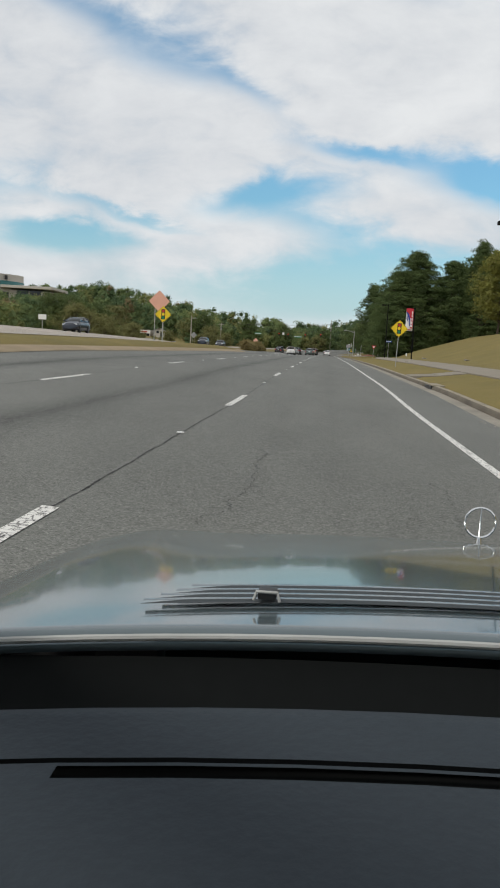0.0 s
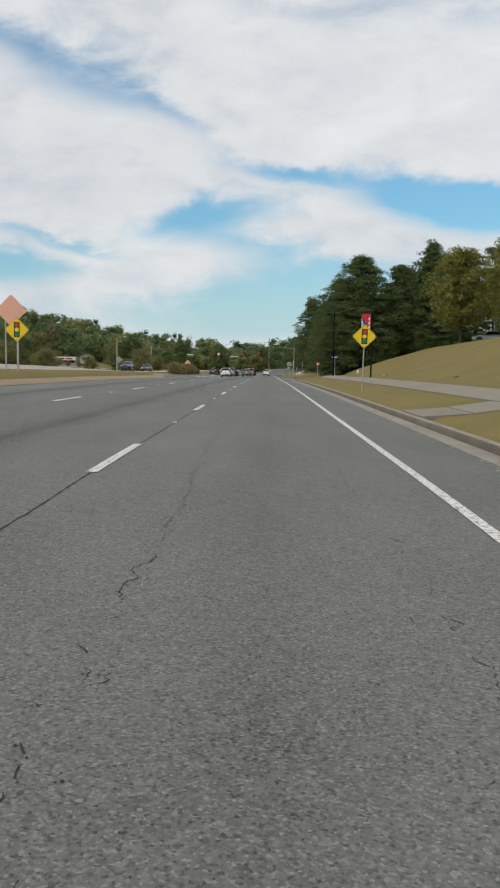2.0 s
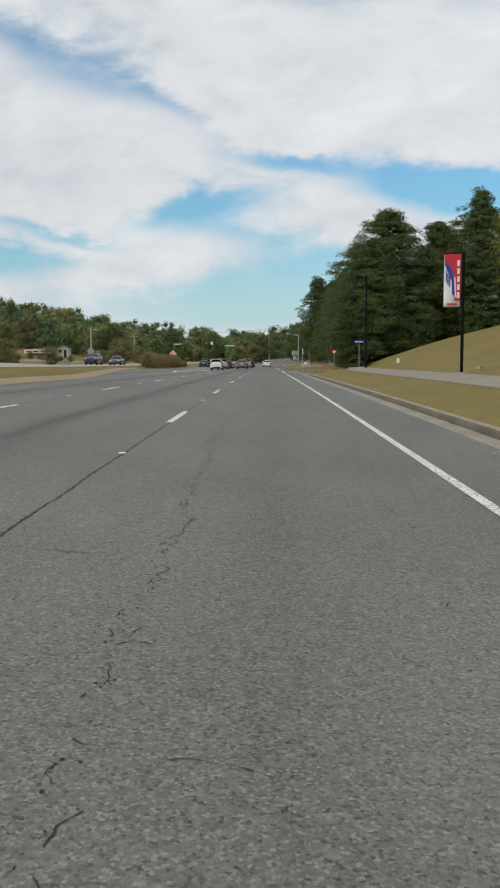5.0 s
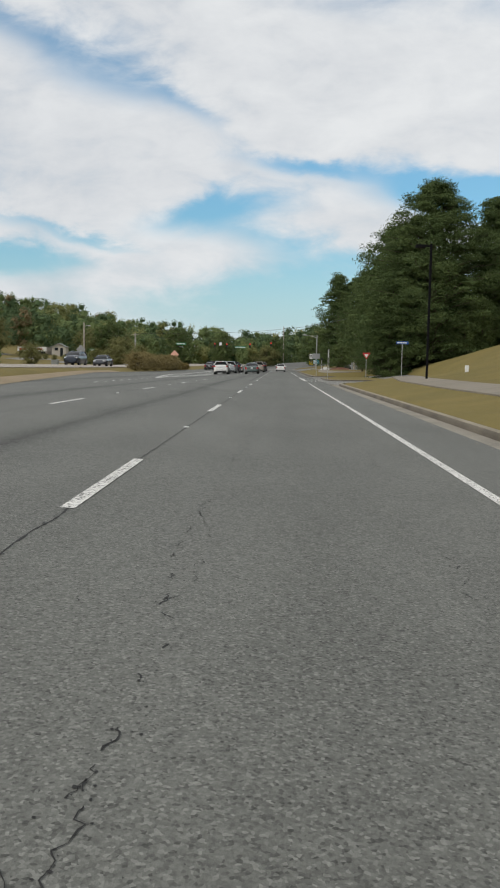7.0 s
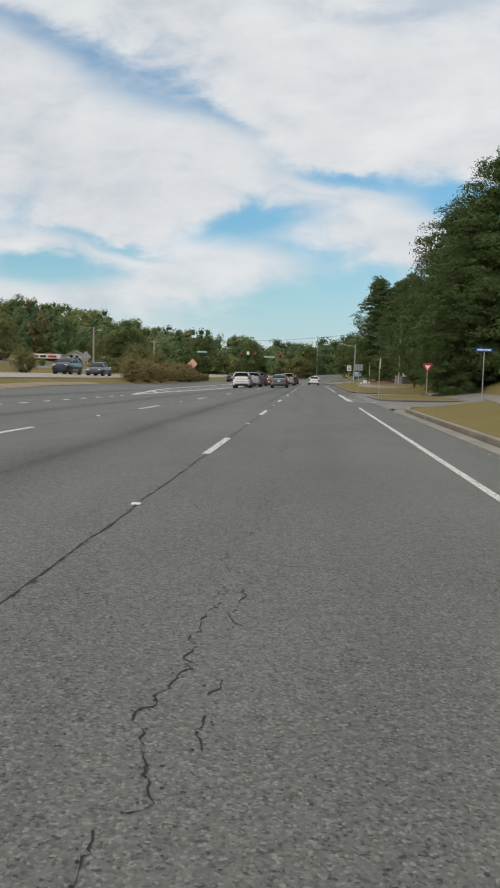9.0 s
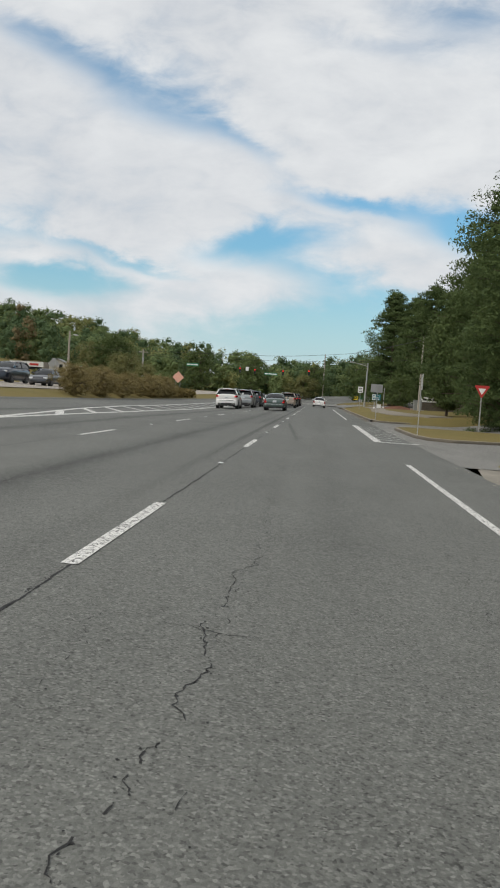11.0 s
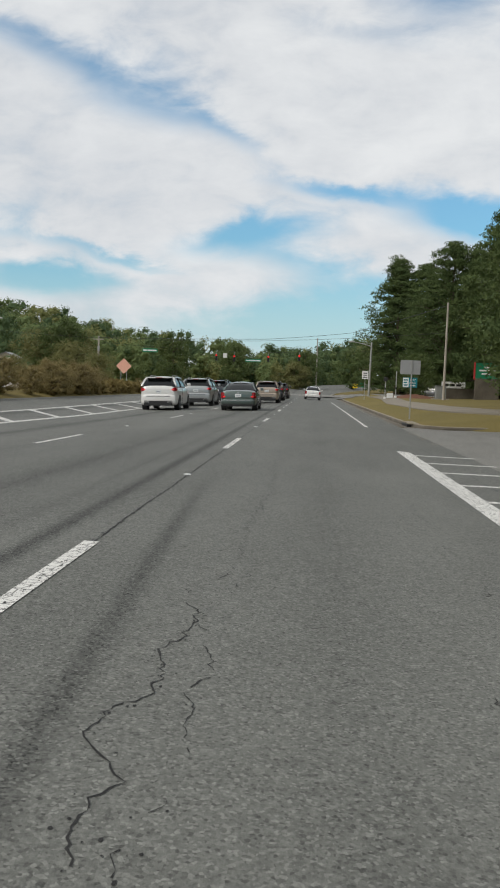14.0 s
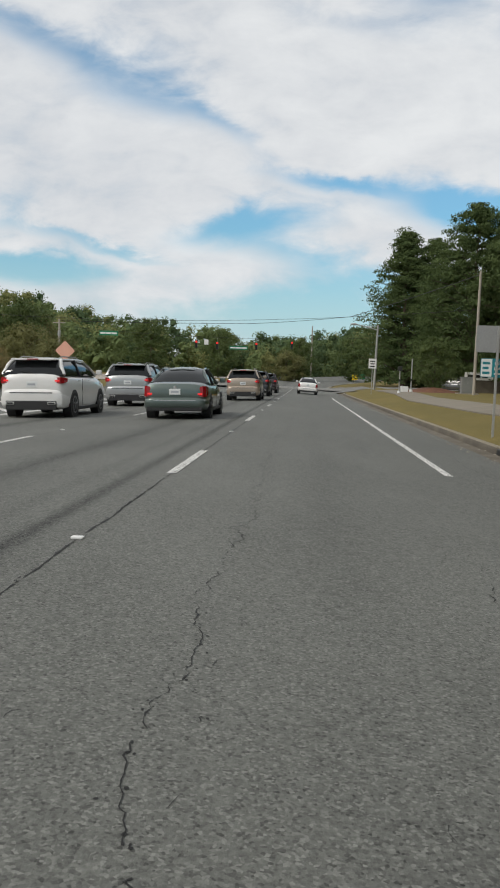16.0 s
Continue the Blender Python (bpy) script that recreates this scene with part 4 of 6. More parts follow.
z = on_land(12.2, 134.2)
name_sign(12.2, 134.2, z, 3.3 + hump(134.2) - z, 1.05, 0.24, SIGN_BLUE, "blue street name sign on a steel post", 2)
name_sign(-18.5, 226, 4.80, 0.62, 1.9, 0.46, SIGN_GREEN, "green street name sign hung over the junction", 3, False)
name_sign(-8.15, 260, 5.0, 0.62, 2.6, 0.5, SIGN_GREEN, "green street name sign hung over the junction", 3, False)
name_sign(-37.3, 228.4, on_land(-37.3, 228.4), 4.0 - on_land(-37.3, 228.4), 1.0, 0.5, SIGN_GREEN, "green street name sign by the far road", 2)
name_sign(10.6, 293.6, on_land(10.6, 293.6), 2.3 - on_land(10.6, 293.6), 1.0, 0.9, SIGN_YELLOW, "small yellow sign on the far verge", 0)
name_sign(12.0, 294.4, on_land(12.0, 294.4), 2.5 - on_land(12.0, 294.4), 1.0, 0.9, SIGN_GREEN, "small green sign on the far verge", 0)
name_sign(-29.6, 80, median_z(-29.6, 80), 2.3, 0.9, 0.55, SIGN_WHITE, "small white sign on a post by the far road", 1)


# utility poles, lamps and cables
def utility_pole(x, y, z0, z1, r=0.15, lamp=False, arm=False):
    t = thing("utility_pole", "weathered pale wooden utility pole", "pole", "utility poles", pose(x, y, z0))
    part("shaft", Shape().tube([(0, 0, -0.6), (0, 0, (z1 - z0) * 0.5), (0, 0, z1 - z0)], [r * 1.15, r, r * 0.78], 12), POLE_WOOD, t, "", True)
    if lamp:
        part("bracket", Shape().tube([(0, 0, z1 - z0 - 0.9), (0.55, -0.1, z1 - z0 - 0.55), (0.9, -0.15, z1 - z0 - 0.6)], 0.03, 8), GALV, t, "", True)
        part("lamp_head", Shape().tube([(0.8, -0.14, z1 - z0 - 0.58), (1.1, -0.18, z1 - z0 - 0.62), (1.45, -0.22, z1 - z0 - 0.66)], [0.06, 0.13, 0.08], 10), GALV, t, "", True)
    if arm:
        part("crossarm", Shape().box(-0.9, 0.9, -0.06, 0.06, z1 - z0 - 0.55, z1 - z0 - 0.42, 0.01), POLE_WOOD, t)
        part("transformer", Shape().tube([(0.1, -0.35, z1 - z0 - 2.4), (0.1, -0.35, z1 - z0 - 1.6)], 0.2, 12), GALV, t, "", True)
    return t


utility_pole(-37.8, 223.7, 0.5, 9.1, 0.17, lamp=True)
utility_pole(-33.7, 258, 0.6, 8.5, 0.17, arm=True)
utility_pole(3.2 + 26, 391, 2.5, 15.5, 0.2)
utility_pole(15.35, 212.5, on_land(15.35, 212.5), 10.5, 0.12)
utility_pole(2.85, 350, land_z(2.85, 350), 14.8, 0.17)


def street_light(x, y, z0, top, reach):
    t = thing("street_light", "galvanised street light with a sloping arm", "street lamp", "", pose(x, y, z0, 0, 0.8, 0))
    h = top - z0
    part("shaft", Shape().tube([(0, 0, -0.5), (0, 0, h * 0.5), (0, 0, h)], [0.16, 0.13, 0.10], 14), GALV, t, "", True)
    part("arm", Shape().tube([(0, 0, h - 0.55), (-reach * 0.5, 0, h - 0.25), (-reach, 0, h - 0.02)], [0.06, 0.05, 0.04], 10), GALV, t, "", True)
    part("arm_brace", Shape().tube([(0, 0, h - 0.12), (-reach * 0.6, 0, h - 0.18)], 0.025, 8), GALV, t, "", True)
    part("lamp_head", Shape().tube([(-reach + 0.1, 0, h - 0.03), (-reach - 0.25, 0, h + 0.03), (-reach - 0.75, 0, h - 0.04)], [0.06, 0.15, 0.09], 12), GALV, t, "grey lamp head", True)


street_light(9.55, 239.5, on_land(9.55, 239.5), 7.75, 2.4)
t = thing("regulation_sign", "white rectangular road sign with dark bars on a steel post", "road sign", "", pose(7.82, 222.3, on_land(7.82, 222.3)))
h = 2.95 - on_land(7.82, 222.3)
steel_post(t, h + 0.4, 0.0, 0.012)
face = part("panel", plate(rect(-0.36, 0.36, h - 0.46, h + 0.46, 0.04), -0.004, 0.008), SIGN_WHITE, t, "white panel")
for k in range(3):
    part("bar", plate(rect(-0.24 + 0.04 * (k % 2), 0.24 - 0.04 * (k % 2), h - 0.32 + 0.24 * k, h - 0.22 + 0.24 * k), -0.009, -0.003), SIGN_BLACK, face)


def black_lamp(x, y, height, head):
    z = on_land(x, y)
    t = thing("lamp_post" if head else "banner_post", "black steel lamp post with a flat square head" if head else "black steel post carrying a banner", "street lamp", "black posts", pose(x, y, z))
    part("foot", Shape().box(-0.2, 0.2, -0.2, 0.2, -0.3, 0.06, 0.02), CONCRETE, t, "concrete footing")
    part("shaft", Shape().box(-0.062, 0.062, -0.062, 0.062, 0.02, height, 0.015), BLACK_STEEL, t)
    if head:
        part("arm", Shape().box(-0.36, -0.05, -0.04, 0.04, height - 0.17, height - 0.09, 0.01), BLACK_STEEL, t)
        part("lamp_head", Shape().box(-0.86, -0.3, -0.22, 0.22, height - 0.22, height - 0.06, 0.03), BLACK_STEEL, t)
    return t


black_lamp(10.22, 34.0, 7.12, True)
black_lamp(9.95, 110.0, 7.6, True)
b = black_lamp(10.66, 80.6, 5.45, False)
h0 = on_land(10.66, 80.6) - hump(80.6)
for z in (5.80 - h0, 3.40 - h0):
    part("bracket", Shape().tube([(-0.05, 0, z), (-0.92, 0, z)], 0.02, 8), BLACK_STEEL, b, "", True)
cl = part("banner", Shape().sheet([[(-0.13 - 0.74 * i / 8, 0.03 * math.sin(i * 0.8 + j * 0.35), 3.42 - h0 + 2.36 * j / 10) for i in range(9)] for j in range(11)]), BANNER_WHITE, b, "red, white and blue cloth banner", True)
cl.modifiers.new("thickness", "SOLIDIFY").thickness = 0.006


def banner_shape(name, outline, material, depth):
    part(name, plate([(-0.13 - 0.74 * u, 3.42 - h0 + 2.36 * v) for u, v in outline], -0.045 - depth, -0.038 - depth), material, cl)


banner_shape("red_field", [(0.0, 0.12), (0.36, 0.12), (0.40, 0.5), (0.55, 0.72), (1.0, 0.86), (1.0, 1.0), (0.0, 1.0)], BANNER_RED, 0.0)
banner_shape("blue_sweep", [(0.34, 0.2), (0.5, 0.24), (0.55, 0.5), (0.78, 0.66), (0.98, 0.8), (0.98, 0.86), (0.62, 0.76), (0.42, 0.58)], BANNER_BLUE, 0.006)
banner_shape("white_sweep", [(0.24, 0.16), (0.34, 0.2), (0.40, 0.58), (0.33, 0.56)], BANNER_WHITE, 0.012)
for k in range(5):
    banner_shape("bar", [(0.06, 0.17 + 0.15 * k), (0.22, 0.17 + 0.15 * k), (0.22, 0.28 + 0.15 * k), (0.06, 0.28 + 0.15 * k)], BANNER_WHITE, 0.012)
for k in range(3):
    banner_shape("blue_bar", [(0.66 + 0.09 * k, 0.38 + 0.05 * k), (0.72 + 0.09 * k, 0.38 + 0.05 * k), (0.72 + 0.09 * k, 0.58 + 0.05 * k), (0.66 + 0.09 * k, 0.58 + 0.05 * k)], BANNER_BLUE, 0.012)
banner_shape("low_bar", [(0.2, 0.04), (0.8, 0.04), (0.8, 0.07), (0.2, 0.07)], BANNER_RED, 0.004)

# bench by the lamp post
t = thing("bench", "black metal bench on the pavement", "bench", "", pose(11.6, 32.6, on_land(11.6, 32.6) + 0.02, 0, 0, 90))
for k in range(4):
    part("seat_slat", Shape().box(-0.85, 0.85, -0.22 + 0.11 * k, -0.14 + 0.11 * k, 0.42, 0.45, 0.008), BENCH, t)
for k in range(4):
    part("back_slat", Shape().box(-0.85, 0.85, 0.24 + 0.02 * k, 0.265 + 0.02 * k, 0.52 + 0.1 * k, 0.59 + 0.1 * k, 0.008), BENCH, t)
for x in (-0.7, 0.7):
    part("leg", Shape().tube([(x, -0.2, -0.1), (x, -0.2, 0.42), (x, 0.22, 0.42), (x, 0.32, 0.9)], 0.025, 8), BENCH, t, "", True)
    part("rear_leg", Shape().tube([(x, 0.22, 0.42), (x, 0.28, -0.1)], 0.025, 8), BENCH, t, "", True)


# span-wire traffic lights
def cable(points, r=0.012, label="thin dark overhead cable", sag=0.0):
    out = []
    for (a, b) in zip(points, points[1:]):
        for k in range(9):
            f = k / 8
            out.append(tuple(a[i] + (b[i] - a[i]) * f - (sag * 4 * f * (1 - f) if i == 2 else 0) for i in range(3)))
    single("overhead_cable", Shape().tube(out, r, 6), WIRE, label, "cable", "overhead cables", smooth=True)


cable([(-37.8, 223.7, 7.0), (15.35, 212.5, 7.4)], 0.014, sag=1.1)
cable([(-33.7, 258, 7.6), (-16, 262, 6.9), (-0.5, 268, 7.3), (22, 272, 8.6)], 0.016, sag=0.12)
cable([(-33.7, 258, 8.3), (-6.8, 268, 9.4), (8.1, 268, 10.9), (15.35, 212.5, 10.2)], 0.03, sag=0.1)


def traffic_light(x, y, top, wire):
    t = thing("traffic_light", "dark three-lens traffic light showing red, hung on a cable", "traffic light", "traffic lights", pose(x, y, top))
    part("housing", Shape().box(-0.18, 0.18, -0.1, 0.12, -1.08, 0, 0.03), SIGNAL_BODY, t)
    part("hanger", Shape().tube([(0, 0, -0.02), (0, 0, wire - top)], 0.025, 8), GALV, t, "", True)
    for k, m in enumerate((LAMP_RED, LAMP_OFF, LAMP_OFF)):
        lens = part("lens", Shape().disc(0, -0.19 - 0.35 * k, 0.14, -0.125, -0.1, 18), m, t, "lit red lens" if k == 0 else "")
        ring = [[(0.155 * math.cos(a), y_, -0.19 - 0.35 * k + 0.155 * math.sin(a)) for a in (radians(-20 + 22 * j) for j in range(11))] for y_ in (-0.32, -0.1)]
        part("visor", Shape().sheet(ring), SIGNAL_BODY, lens)


for x, y, top in ((-14.6, 262.5, 6.35), (-11.7, 264, 6.3), (-6.0, 266, 6.45), (-0.7, 268, 6.85)):
    traffic_light(x, y, top, top + 0.55)
name_sign(-13.2, 263, 5.8, 0.75, 0.62, 0.75, SIGN_WHITE, "white lane control sign hung beside the lights", 1, False)

# small street furniture by the junction
t = thing("signal_cabinet", "grey metal traffic signal cabinet on a concrete pad", "cabinet", "", pose(15.9, 218.0, on_land(15.9, 218.0)))
part("body", Shape().box(-0.55, 0.55, -0.45, 0.45, 0.08, 1.45, 0.03), CABINET, t)
part("roof", Shape().box(-0.6, 0.6, -0.5, 0.5, 1.45, 1.52, 0.02), CABINET, t)
part("pad", Shape().box(-0.9, 0.9, -0.6, 0.6, -0.3, 0.09, 0.02), CONCRETE, t)
for dx in (-0.27, 0.27):
    d = part("door", Shape().box(dx - 0.25, dx + 0.25, -0.475, -0.45, 0.2, 1.36, 0.01), CABINET, t)
    part("handle", Shape().box(dx + 0.2, dx + 0.24, -0.5, -0.475, 0.85, 1.05, 0.005), GALV, d)
for x, y, h in ((9.42, 213.7, 2.25), (11.1, 219.0, 3.0)):
    t = thing("signal_post", "slim grey post for a pedestrian push button", "post", "signal posts", pose(x, y, on_land(x, y)))
    part("shaft", Shape().tube([(0, 0, -0.3), (0, 0, h)], 0.055, 12), GALV, t, "", True)
    part("base", Shape().tube([(0, 0, -0.2), (0, 0, 0.25)], [0.17, 0.13], 12), SIGN_WHITE, t, "pale cast base", True)
    part("button_box", Shape().box(-0.07, 0.07, -0.16, -0.06, 1.0, 1.22, 0.01), SIGNAL_BODY, t)
    if h < 2.5:
        part("signal_box", Shape().box(-0.18, 0.18, -0.2, 0.1, h - 0.35, h + 0.05, 0.02), SIGNAL_BODY, t)
        part("signal_lens", Shape().box(-0.12, 0.12, -0.212, -0.2, h - 0.28, h - 0.04, 0.004), PLASTIC, t)
single("utility_box", Shape().box(-0.32, 0.32, -0.3, 0.3, -0.2, 0.55, 0.03), SIGN_WHITE, "low white utility box beside the pavement", "utility box", "utility boxes", pose(10.3, 217.4, on_land(10.3, 217.4)))
single("utility_box", Shape().box(-0.11, 0.11, -0.1, 0.1, -0.2, 0.42, 0.02), SIGN_WHITE, "slim white utility box on the grass bank", "utility box", "utility boxes", pose(13.6, 116, on_land(13.6, 116)))
single("utility_box", Shape().box(-0.6, 0.6, -0.5, 0.5, -0.2, 1.0, 0.04), CABINET, "green-grey utility box by the far road", "utility box", "utility boxes", pose(-41, 214, median_z(-41, 214)))
for x, y, m in ((8.9, 66, CONCRETE), (12.5, 84, CONCRETE), (13, 60, WALK)):
    single("small_rubble", Shape().box(-0.28, 0.28, -0.16, 0.16, -0.05, 0.08, 0.03), m, "small pale slab lying on the grass", "debris", "rubble", pose(x, y, on_land(x, y), 4, 6, 30))

t = thing("monument_sign", "white and dark monument sign in a mulch bed", "sign", "", pose(19.6, 229.0, on_land(19.6, 229.0)))
part("base", Shape().box(-2.2, 2.2, -0.3, 0.3, -0.5, 1.3, 0.04), KERB, t)
part("panel", Shape().box(-1.9, 1.0, -0.36, -0.3, 1.3, 2.1, 0.03), SIGN_WHITE, t, "white panel with dark bars")
for k in range(3):
    part("bar", Shape().box(-1.6 + 0.75 * k, -1.05 + 0.75 * k, -0.375, -0.36, 1.55, 1.85, 0.005), SIGN_BLACK, t)
t = thing("brick_sign", "brown monument sign with a red-edged green panel", "sign", "", pose(22.3, 225.0, on_land(22.3, 225.0)))
part("body", Shape().box(-1.3, 1.5, -0.3, 0.3, -0.5, 2.5, 0.04), KERB, t, "dark brown base")
part("board", Shape().box(-1.36, 1.56, -0.2, 0.2, 2.5, 4.35, 0.03), SIGN_GREEN, t, "dark green board")
part("edge", Shape().box(-1.46, -1.36, -0.26, 0.26, 2.45, 4.4, 0.02), SIGN_RED, t, "red side")
part("sill", Shape().box(-1.46, 1.66, -0.26, 0.26, 2.38, 2.48, 0.02), SIGN_RED, t, "red lower edge")
for k, (u0, u1) in enumerate(((-0.35, 0.3), (-0.9, 1.0), (-0.6, 0.7))):
    part("bar", Shape().box(u0, u1, -0.225, -0.19, 3.75 - 0.38 * k, 3.93 - 0.38 * k, 0.005), SIGN_WHITE, t)
bed = Shape()
bed.sheet([[(x, y, on_land(x, y) - 0.02 + 0.5 * smooth(0, 3.0, min(x - 10.8, 16.8 - x)) * smooth(0, 2.5, min(y - 220, 229 - y))) for x in steps(((10.8, 16.8, 0.6),))] for y in steps(((220, 229, 0.75),))])
single("mulch_bed", bed, MULCH, "mounded bed of red-brown mulch", "ground", kind="structure", smooth=True)


# ---------------------------------------------------------------- trees and shrubs
def clump_leaves(centres, radii, per, rng, squash=0.75):
    """Leaf places on and in a set of clumps, thicker towards each clump's upper side."""
    pts, ways = [], []
    for c, r in zip(centres, radii):
        d = rng.normal(size=(per, 3))
        d /= np.linalg.norm(d, axis=1)[:, None]
        d[:, 2] = np.where(d[:, 2] < -0.45, -d[:, 2], d[:, 2])
        k = r * (0.45 + 0.6 * rng.random(per))[:, None]
        pts.append(c + d * k * (1, 1, squash))
        ways.append(d)
    return np.concatenate(pts), np.concatenate(ways)


def make_tree(name, label, rng, height, radius, bare, profile, material, clumps, per, leaf, trunk=0.24, lumps=1.15, long=1.5, low=1.1, core=0.42, squash=0.9):
    """A tapered trunk with limbs that carry clumps of small leaves. profile: relative crown radius at a relative height."""
    t = thing(name, label, "tree", "")
    wob = [Vector((0.12 * math.sin(k * 1.3), 0.12 * math.cos(k * 0.9), 0)) * (k > 0) for k in range(7)]
    spine = [Vector((0, 0, height * 0.96 * k / 6)) + wob[k] for k in range(7)]
    wood = Shape().tube([(0, 0, -0.5)] + [p[:] for p in spine], [trunk * 1.35] + [trunk * (1 - 0.87 * k / 6) for k in range(7)], 9)
    centres, radii = [], []
    for k in range(clumps):
        f = (k + 0.5) / clumps
        z = bare + (1 - bare) * (1 - (1 - f) ** low)
        a = k * 2.39996 + rng.uniform(-0.5, 0.5)
        lump = 1 + 0.10 * math.sin(3 * a + 7 * z) + 0.08 * math.sin(5 * a - 11 * z)
        reach = radius * profile(z) * rng.uniform(0.08, 1.0) ** 0.5 * lump
        c = np.array((reach * math.cos(a), reach * math.sin(a), height * z + rng.normal() * 0.25))
        centres.append(c)
        radii.append(lumps * rng.uniform(0.65, 1.25) * (0.68 + 0.32 * profile(z)))
        if k % 3 == 0 and reach > 0.5:
            base = Vector((0, 0, max(height * bare * 0.9, c[2] - 0.35 * reach - 0.5)))
            mid = base.lerp(Vector(c), 0.5) + Vector((0, 0, 0.15 * reach))
            w = max(0.03, trunk * 0.28 * (1 - 0.7 * z))
            wood.tube([base[:], mid[:], tuple(c)], [w, w * 0.7, w * 0.25], 5)
    part("trunk", wood, BARK, t, "", True)
    centres, radii = np.array(centres), np.array(radii)
    pts, ways = clump_leaves(centres, radii, per, rng, squash)
    # inner foliage that closes the middle of the crown
    inner = centres * np.array((0.6, 0.6, 1.0))
    more, more_ways = clump_leaves(inner[::2], radii[::2], per // 2, rng, squash)
    pts, ways = np.concatenate([pts, more]), np.concatenate([ways, more_ways])
    cores = lumps_of(inner[::2], radii[::2] * core, rng, 1, squash)
    part("crown", leaf_mesh("crown", pts, leaf * rng.uniform(0.6, 1.35, len(pts)), rng, material, long, ways, 0.7, cores), None, t)
    return t


def conic(z):
    return max(0.06, min(0.74, (1 - z) ** 0.55)) * min(1, 0.75 + 1.2 * z)


def tiers(z):
    return max(0.08, min(0.92, (1 - z) ** 0.75)) * min(1, 0.7 + 1.0 * z) * (0.9 + 0.16 * math.sin(34 * z))


def dome(z):
    return max(0.1, math.sqrt(max(0.0, 1 - ((z - 0.55) / 0.47) ** 2)))


def flat_top(z):
    return 0.35 + 0.65 * smooth(0.35, 0.8, z) * (1 if z < 0.93 else 0.75)


trng = np.random.default_rng(11)
pine_a = make_tree("pine_tree", "tall dense dark green pine behind the grass bank", trng, 19.5, 9.8, 0.01, conic, PINE, 560, 150, 0.115, 0.3, 1.45, 2.1, 0.95, 0.45, 0.5)
pine_d = make_tree("pine_tree", "tall dark green pine in a dense stand", trng, 19.5, 9.0, 0.02, conic, PINE, 300, 84, 0.19, 0.3, 1.6, 1.9, 0.95, 0.45, 0.5)
pine_b = make_tree("pine_tree", "tall dark pine with layered ragged limbs", trng, 21.0, 8.0, 0.03, tiers, PINE, 290, 84, 0.19, 0.3, 1.55, 1.9, 0.95, 0.45, 0.42)
pine_c = make_tree("pine_tree", "tall slender pine with an open flat crown", trng, 20.0, 4.2, 0.45, flat_top, PINE, 90, 70, 0.18, 0.27, 1.25, 2.0, squash=0.5)
oak_a = make_tree("oak_tree", "young oak with yellowing green leaves on the bank", trng, 11.5, 4.3, 0.18, dome, OAK, 220, 60, 0.19, 0.16, 1.0)
leafy_a = make_tree("broadleaf_tree", "leafy green roadside tree", trng, 15.0, 5.2, 0.08, dome, MIXED, 200, 64, 0.22, 0.24, 1.35)
leafy_b = make_tree("broadleaf_tree", "low spreading green tree with brownish tips", trng, 9.0, 4.6, 0.05, dome, MIXED, 100, 60, 0.22, 0.2, 1.3)
shrub_a = make_tree("shrub", "dense russet shrub on the median", trng, 3.1, 2.5, 0.02, dome, SHRUB, 110, 60, 0.09, 0.06, 0.6)
olive = make_tree("shrub", "large rounded olive-green shrub", trng, 4.4, 3.4, 0.02, dome, OLIVE, 90, 64, 0.13, 0.08, 0.95)


def plant(src, x, y, scale=1.0, turn=0.0, z=None, wide=1.0):
    m = pose(x, y, (land_z(x, y) if z is None else z) - 0.05, 0, 0, turn)
    ob = copy_thing(src, m)
    ob.matrix_basis = m @ Matrix.Diagonal((scale * wide, scale * wide, scale, 1))
    return ob


def settle(src, x, y, scale=1.0, turn=0.0, wide=1.0):
    src.matrix_basis = pose(x, y, land_z(x, y) - 0.05, 0, 0, turn) @ Matrix.Diagonal((scale * wide, scale * wide, scale, 1))


settle(pine_a, 17.9, 151.5, 0.96, 20, 1.25)
settle(pine_b, 30.0, 150.5, 0.93, 0)
settle(pine_d, 25.0, 154, 0.86, 70)
settle(pine_c, 37.5, 168, 1.05, 0)
settle(oak_a, 26.8, 117.0, 0.99, 0)
settle(leafy_a, 20.5, 190, 0.84, 0)
settle(leafy_b, -62, 222, 0.8, 30)
settle(shrub_a, -14.6, 153, 0.62, 0)
settle(olive, -33.5, 104, 1.0, 0)
prng = np.random.default_rng(23)
for x, y, s, kind, w in ((28, 163, 0.9, "a", 1), (36, 158, 0.9, "b", 1), (43, 160, 0.9, "a", 1), (15.8, 166, 0.90, "a", 1.0),
                         (50, 153, 0.85, "b", 1), (21.5, 176, 0.82, "b", 0.9), (32, 176, 0.9, "b", 1), (28, 196, 0.86, "a", 0.9),
                         (16.6, 272, 1.10, "b", 1.2), (21.5, 275, 1.2, "a", 0.95), (22.6, 235, 0.90, "b", 0.9), (25.8, 229.5, 1.2, "a", 0.95), (13.6, 150.6, 0.62, "h", 0.85), (15.4, 153, 0.80, "h", 0.9), (24.5, 243, 0.92, "b", 0.8), 
                         (26, 210, 0.9, "a", 1), (25.0, 201, 0.8, "b", 0.9), (36, 228, 1.0, "b", 1), (36, 188, 0.96, "a", 1),
                         (19.0, 284, 1.1, "a", 0.9), (20.5, 188, 0.78, "a", 0.85), (25.0, 196, 0.85, "a", 0.8), (19.8, 236, 1.06, "a", 1.0), (27, 238, 1.15, "b", 1.0), (28, 290, 1.1, "a", 0.9)):
    plant({"a": pine_d, "b": pine_b, "h": pine_a}[kind], x, y, s * prng.uniform(0.97, 1.03), prng.uniform(0, 360), wide=w * prng.uniform(0.95, 1.05))
